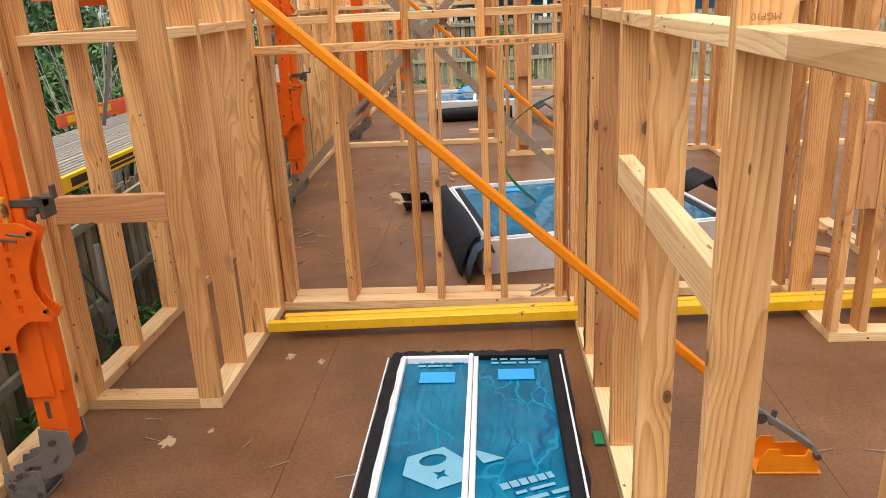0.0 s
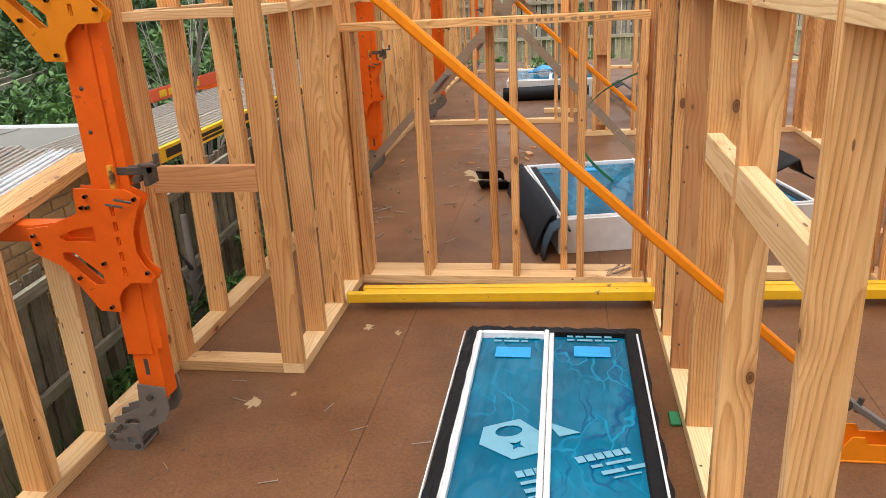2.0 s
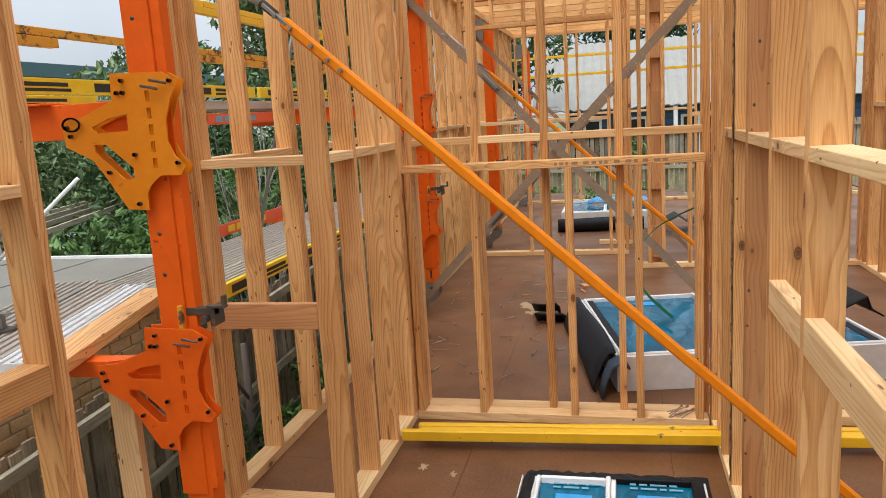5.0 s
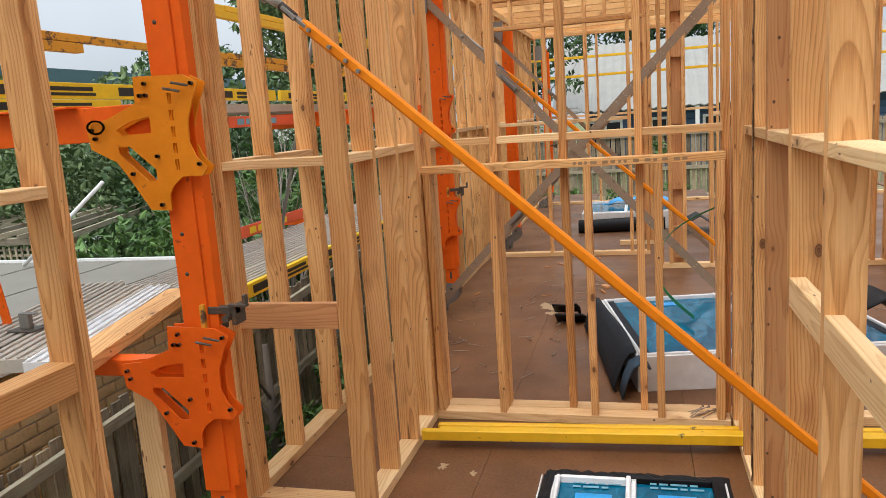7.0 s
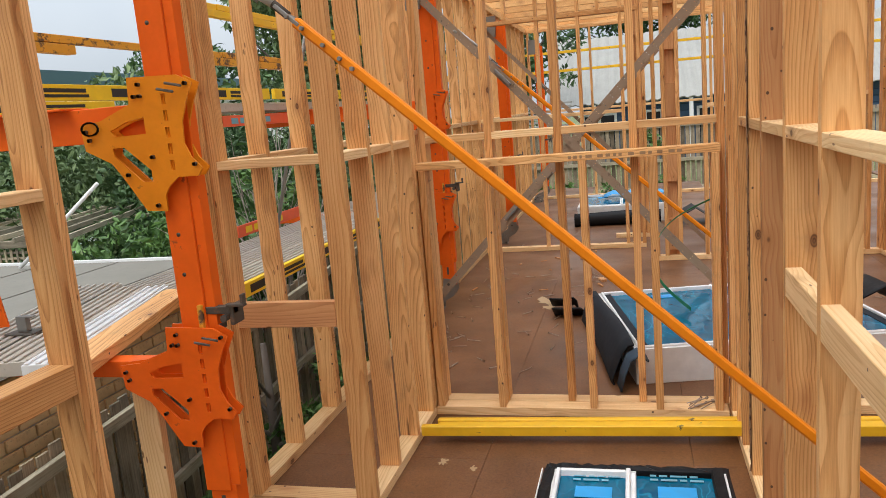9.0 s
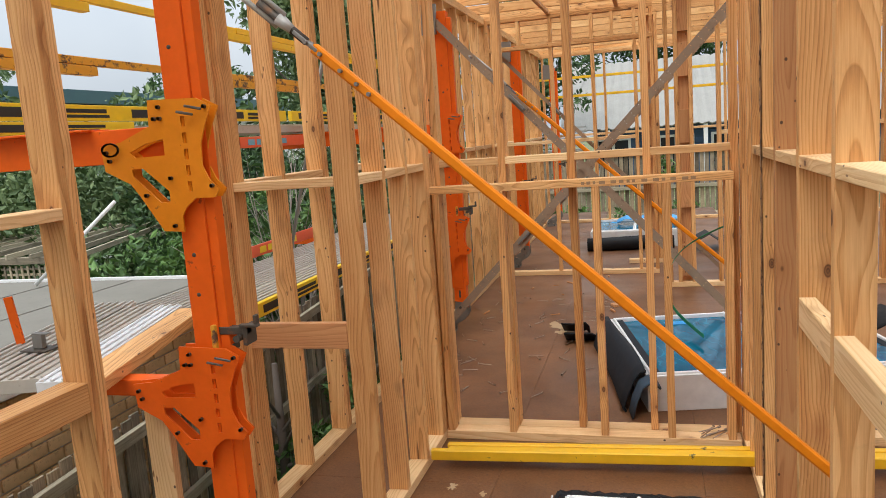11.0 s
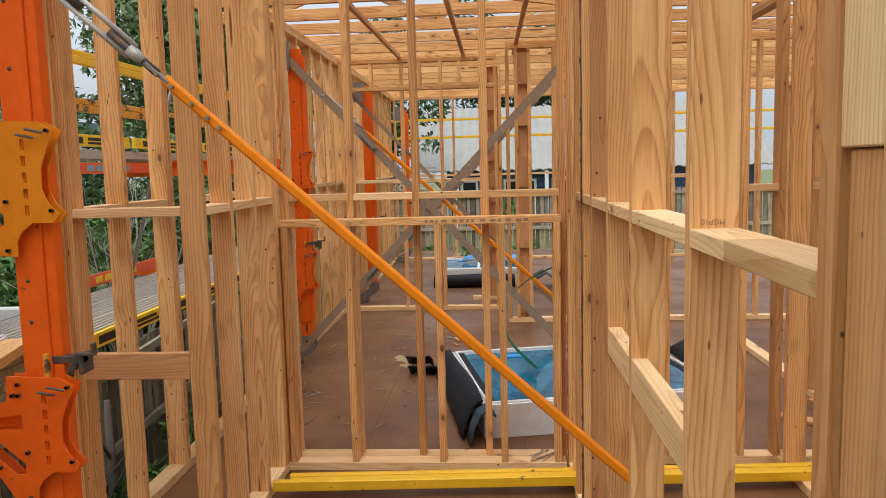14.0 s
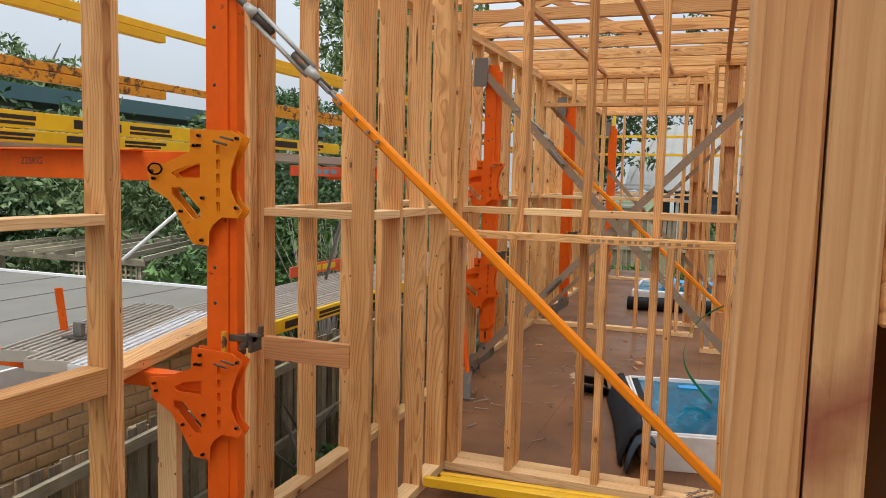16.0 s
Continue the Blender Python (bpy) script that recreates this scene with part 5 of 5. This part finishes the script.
# ---- plants ----
def leaves(name, blobs, count, size, mat, parent, seed, label=""):
    """A crown of single bent leaves scattered through clumps (x, y, z, rx, ry, rz)."""
    r = np.random.default_rng(seed)
    vol = np.array([b[3] * b[4] * b[5] for b in blobs]) ** 0.75
    pick = r.choice(len(blobs), count, p=vol / vol.sum())
    b = np.array(blobs)[pick]
    d = r.normal(size=(count, 3))
    d /= np.linalg.norm(d, axis=1)[:, None]
    rad = r.uniform(0.35, 1.05, count) ** 0.6
    c = b[:, :3] + d * rad[:, None] * b[:, 3:]
    u = r.normal(size=(count, 3)) + d * 0.6
    u /= np.linalg.norm(u, axis=1)[:, None]
    v = np.cross(u, r.normal(size=(count, 3)))
    v /= np.linalg.norm(v, axis=1)[:, None]
    w = np.cross(u, v)
    s = size * r.uniform(0.6, 1.4, count)[:, None]
    pts = np.stack([c - u * s, c + v * s * 0.42 + w * s * 0.12, c + u * s, c - v * s * 0.42 + w * s * 0.12], 1).reshape(-1, 3)
    q = np.arange(count * 4).reshape(-1, 4)
    faces = np.concatenate([q[:, [0, 1, 2]], q[:, [0, 2, 3]]])
    me = bpy.data.meshes.new(name)
    me.from_pydata(pts.tolist(), [], faces.tolist())
    me.update()
    return part_of(name, me, mat, parent, label)


def limbs(t, base, top, r, seed, n, spread, mat):
    rng = random.Random(seed)
    rod("trunk", base, top, r, mat, t, n=9, r2=r * 0.45)
    base, top = Vector(base), Vector(top)
    for k in range(n):
        a = base.lerp(top, rng.uniform(0.25, 0.98))
        ang = rng.uniform(0, 6.28)
        e = a + Vector((math.cos(ang) * spread, math.sin(ang) * spread, rng.uniform(0.3, 1.1) * spread))
        rod("limb", a, e, r * 0.35, mat, t, n=6, r2=r * 0.1)


def tree(name, label, x, y, zb, h, blobs, count, size, mat, seed, r=0.12, spread=0.9):
    t = thing(name, label, "tree", (x, y, zb))
    limbs(t, (x, y, zb), (x + 0.2, y, zb + h * 0.85), r, seed, 8, spread, BARK)
    leaves("crown", blobs, count, size, mat, t, seed)
    return t


def clumps(x, y, z, rx, ry, rz, n, s, seed):
    r = random.Random(seed)
    out = []
    for _ in range(n):
        a, b, c = r.gauss(0, 0.5), r.gauss(0, 0.5), r.gauss(0, 0.5)
        q = s * r.uniform(0.6, 1.3)
        out.append((x + rx * a, y + ry * b, z + rz * c, q, q, q * 0.8))
    return out


def bush(label, x, y, zb, blobs, count, size, mat, seed):
    t = thing("bush", label, "bush", (x, y, zb), group="garden bushes")
    limbs(t, (x, y, zb), (x, y, zb + 1.2), 0.05, seed, 6, 0.5, BARK)
    leaves("crown", blobs, count, size, mat, t, seed)


bush("dense light green garden bush behind the roof", -4.4, 7.6, -1.4, clumps(-4.3, 7.6, 0.1, 1.0, 1.0, 1.2, 26, 0.5, 1), 9000, 0.055, LEAF, 21)
bush("dense dark green hedge behind the roof", -4.0, 9.2, -1.4, clumps(-4.2, 9.4, 0.3, 0.9, 1.3, 1.5, 26, 0.6, 2), 9000, 0.06, LEAF_DARK, 22)
bush("tall dark hedge by the neighbour's house", -6.0, 9.5, -1.4, clumps(-6.0, 10.2, 0.6, 1.2, 1.5, 1.2, 24, 0.7, 3), 7000, 0.075, LEAF_DARK, 23)
bush("grey green shrubs beside the pergola", -8.0, 8.6, -1.4, clumps(-8.6, 9.5, 0.5, 1.8, 1.2, 1.2, 24, 0.7, 4), 7000, 0.075, LEAF_GREY, 24)
bush("tall dark hedge in front of the neighbour's house", -10.6, 8.0, -1.4, clumps(-10.6, 8.5, 0.9, 0.9, 5.0, 1.3, 60, 0.9, 15), 12000, 0.1, LEAF_DARK, 35)
bush("grey green shrubs behind the pergola", -9.0, 12.5, -1.4, clumps(-8.6, 12.5, 0.8, 2.4, 1.4, 1.4, 40, 0.8, 16), 9000, 0.09, LEAF_GREY, 36)
bush("low green shrubs along the fence", -2.55, 5.5, -1.3, clumps(-2.5, 6.0, -1.15, 0.12, 2.4, 0.3, 20, 0.2, 5), 2200, 0.05, LEAF, 25)
tree("gum_tree", "tall leafy gum tree past the garden", -4.6, 11.6, -1.4, 6.2, clumps(-4.5, 11.8, 3.0, 0.9, 1.1, 2.8, 60, 0.55, 6), 19000, 0.07, LEAF_GREY, 26)
tree("gum_tree", "leafy gum tree beside the neighbour's house", -5.4, 15.0, -1.4, 6.0, clumps(-5.3, 15.0, 3.2, 1.2, 1.2, 2.4, 28, 0.6, 7), 7000, 0.09, LEAF_GREY, 27)
tree("gum_tree", "distant gum tree over the neighbour's roof", -24, 22.0, -1.4, 7.6, clumps(-24, 22, 4.6, 2.2, 2.2, 1.6, 26, 0.8, 8), 5000, 0.14, LEAF_GREY, 28, 0.2, 1.6)
tree("gum_tree", "distant dark tree over the neighbour's roof", -21, 34.0, -1.4, 7.0, clumps(-21, 34, 4.6, 2.4, 2.0, 1.2, 26, 0.8, 9), 5000, 0.14, LEAF_DARK, 29, 0.2, 1.6)
tree("gum_tree", "dark gum tree behind the end fence", -3.6, 23.0, -1.4, 6.5, clumps(-3.4, 23, 2.6, 1.4, 1.4, 3.0, 40, 0.7, 10), 9000, 0.11, LEAF_DARK, 30, 0.2, 1.4)
tree("gum_tree", "tall gum tree behind the far house", 0.4, 36.0, -1.4, 8.5, clumps(0.4, 36, 5.6, 2.2, 2.0, 2.6, 34, 1.0, 11), 6000, 0.16, LEAF_DARK, 31, 0.25, 2.0)
bush("green shrubs along the end fence", -2.4, 16.4, -1.4, clumps(-1.0, 16.8, -0.7, 2.4, 0.6, 0.7, 26, 0.35, 12), 5000, 0.07, LEAF, 32)
bare = thing("bare_shrub", "leafless pale shrub with thin branches", "bush", (-3.35, 6.9, -1.4), group="garden bushes")
rng = random.Random(9)
for k in range(46):
    a, s = rng.uniform(0, 6.28), rng.uniform(0.2, 0.9)
    p = Vector((-3.4 + 0.2 * rng.random(), 7.2 + 0.3 * rng.random(), -1.3))
    m1 = p + Vector((0.4 * s * math.cos(a), 0.6 * s * math.sin(a), rng.uniform(1.0, 1.9)))
    e = m1 + Vector((0.5 * s * math.cos(a + 0.5), 0.5 * s * math.sin(a + 0.5), rng.uniform(0.3, 1.1)))
    rod("branch", p, m1, 0.014, TWIG, bare, n=5, r2=0.008)
    rod("branch", m1, e, 0.008, TWIG, bare, n=5, r2=0.003)
    rod("branch", m1.lerp(e, 0.4), e + Vector((rng.uniform(-0.4, 0.4), rng.uniform(-0.4, 0.4), 0.1)), 0.005, TWIG, bare, n=4, r2=0.002)

# grass beside the floor and in the yard
r = np.random.default_rng(5)
n = 19000
gx, gy = r.uniform(-2.75, -1.4, n), r.uniform(1.0, 11.0, n)
gx[16000:], gy[16000:] = r.uniform(-1.85, -1.45, 3000), r.uniform(1.6, 6.5, 3000)
gz = np.full(n, -1.42)
ga, gh, gl = r.uniform(0, 6.28, n), r.uniform(0.12, 0.5, n), r.uniform(-0.15, 0.15, (n, 2))
gh[16000:] = r.uniform(0.6, 1.15, 3000) * (0.75 + 0.35 * np.sin(gy[16000:] * 4.0))
gd = np.stack([np.cos(ga), np.sin(ga)], 1) * 0.011
pts = np.stack([np.stack([gx - gd[:, 0], gy - gd[:, 1], gz], 1), np.stack([gx + gd[:, 0], gy + gd[:, 1], gz], 1),
                np.stack([gx + gl[:, 0], gy + gl[:, 1], gz + gh], 1)], 1).reshape(-1, 3)
me = bpy.data.meshes.new("grass")
me.from_pydata(pts.tolist(), [], np.arange(n * 3).reshape(-1, 3).tolist())
tagged(part_of("grass", me, GRASS), "long wet grass between floor and fence", "grass", kind="stuff")

# ---- pergola ----
pg = thing("pergola", "weathered grey pergola with lattice sides", "pergola", (-7.4, 8.2, -1.4))
for x, y in ((-8.6, 7.6), (-6.2, 7.6), (-8.6, 9.6), (-6.2, 9.6)):
    block("pergola_post", (x, y, -1.4), (x + 0.09, y + 0.09, 0.42), RAILWOOD, pg)
block("beam", (-8.9, 7.55, 0.42), (-6.0, 7.65, 0.5), RAILWOOD, pg)
block("beam", (-8.9, 9.6, 0.42), (-6.0, 9.7, 0.5), RAILWOOD, pg)
for k in range(9):
    bar("pergola_rafter", (-8.7 + 0.35 * k, 7.4, 0.53), (-8.4 + 0.25 * k, 9.8, 0.62), 0.03, 0.06, RAILWOOD, pg)
for k in range(13):
    x = -7.2 + 0.085 * k
    block("lattice_slat", (x, 7.58, -0.2), (x + 0.03, 7.592, 0.4), RAILWOOD, pg)
for k in range(9):
    block("lattice_slat", (-7.25, 7.594, -0.2 + 0.068 * k), (-6.1, 7.606, -0.172 + 0.068 * k), RAILWOOD, pg)
stay = rod("white_pole", (-5.2, 6.0, 0.48), (-4.3, 6.1, 1.2), 0.018, WHITEPAINT)
tagged(stay, "thin white pole standing on the flat roof", "pole")

# ---- house beyond the end fence ----
fh = thing("far_house", "blue weatherboard house with a pale corrugated roof", "house", (3, 27, -1.4))
block("wall", (-1.2, 25.6, -1.4), (9.0, 32, 1.45), WEATHERBOARD, fh)
for k in range(13):
    block("weatherboard", (-1.2, 25.55, -1.2 + 0.2 * k), (9.0, 25.598, -1.015 + 0.2 * k), WEATHERBOARD, fh, bevel=0.01)
bm = bmesh.new()
nx = 120
rows = [[], []]
for i in range(nx + 1):
    x = -2.4 + 12.0 * i / nx
    dz = 0.03 * math.sin(i * 2.1)
    rows[0].append(bm.verts.new((x, 25.0, 1.42 + dz)))
    rows[1].append(bm.verts.new((x + (0.9 if i == 0 else 0), 29.0, 3.75 + dz)))
for i in range(nx):
    bm.faces.new((rows[0][i], rows[0][i + 1], rows[1][i + 1], rows[1][i]))
frf = part("roof", bm, CORRUGATED, fh, "pale corrugated metal roof")
frf.modifiers.new("thick", "SOLIDIFY").thickness = 0.04
for x in (-1.25, 0.7, 2.3):
    wn_ = block("window", (x, 25.5, -0.2), (x + 1.1, 25.54, 1.1), WHITEPAINT, fh, "white framed dark window")
    block("pane", (x + 0.08, 25.485, -0.12), (x + 0.5, 25.5, 1.02), DARKGLASS, wn_)
    block("pane", (x + 0.6, 25.485, -0.12), (x + 1.02, 25.5, 1.02), DARKGLASS, wn_)
for x in (-0.9, 2.05, 4.2):
    block("veranda_post", (x, 25.05, -1.4), (x + 0.12, 25.15, 1.38), WHITEPAINT, fh)
fs = thing("garden_shed", "low shed with a pale striped roof behind the fence", "shed", (-2.4, 22, -1.4))
block("wall", (-3.2, 21.5, -1.4), (-1.5, 23.5, 0.9), RAILWOOD, fs)
for k in range(7):
    bar("roof_sheet", (-3.4, 21.3 + 0.17 * k, 0.95 + 0.1 * k), (-1.3, 21.3 + 0.17 * k, 0.95 + 0.1 * k), 0.16, 0.05, CORRUGATED, fs)
# house on the other side
sh = thing("side_house", "white house with a dark roof beyond the side fence", "house", (16, 8, -1.4))
block("wall", (14, -2, -1.4), (20, 20, 2.0), WHITEPAINT, sh)
block("roof", (13.6, -2.4, 2.0), (20.4, 20.4, 2.25), TEAL, sh)
bush("green hedge beyond the side fence", 12.0, 10, -1.4, clumps(12.4, 10, 0.2, 0.6, 5.0, 1.0, 40, 0.7, 14), 7000, 0.11, LEAF, 34)
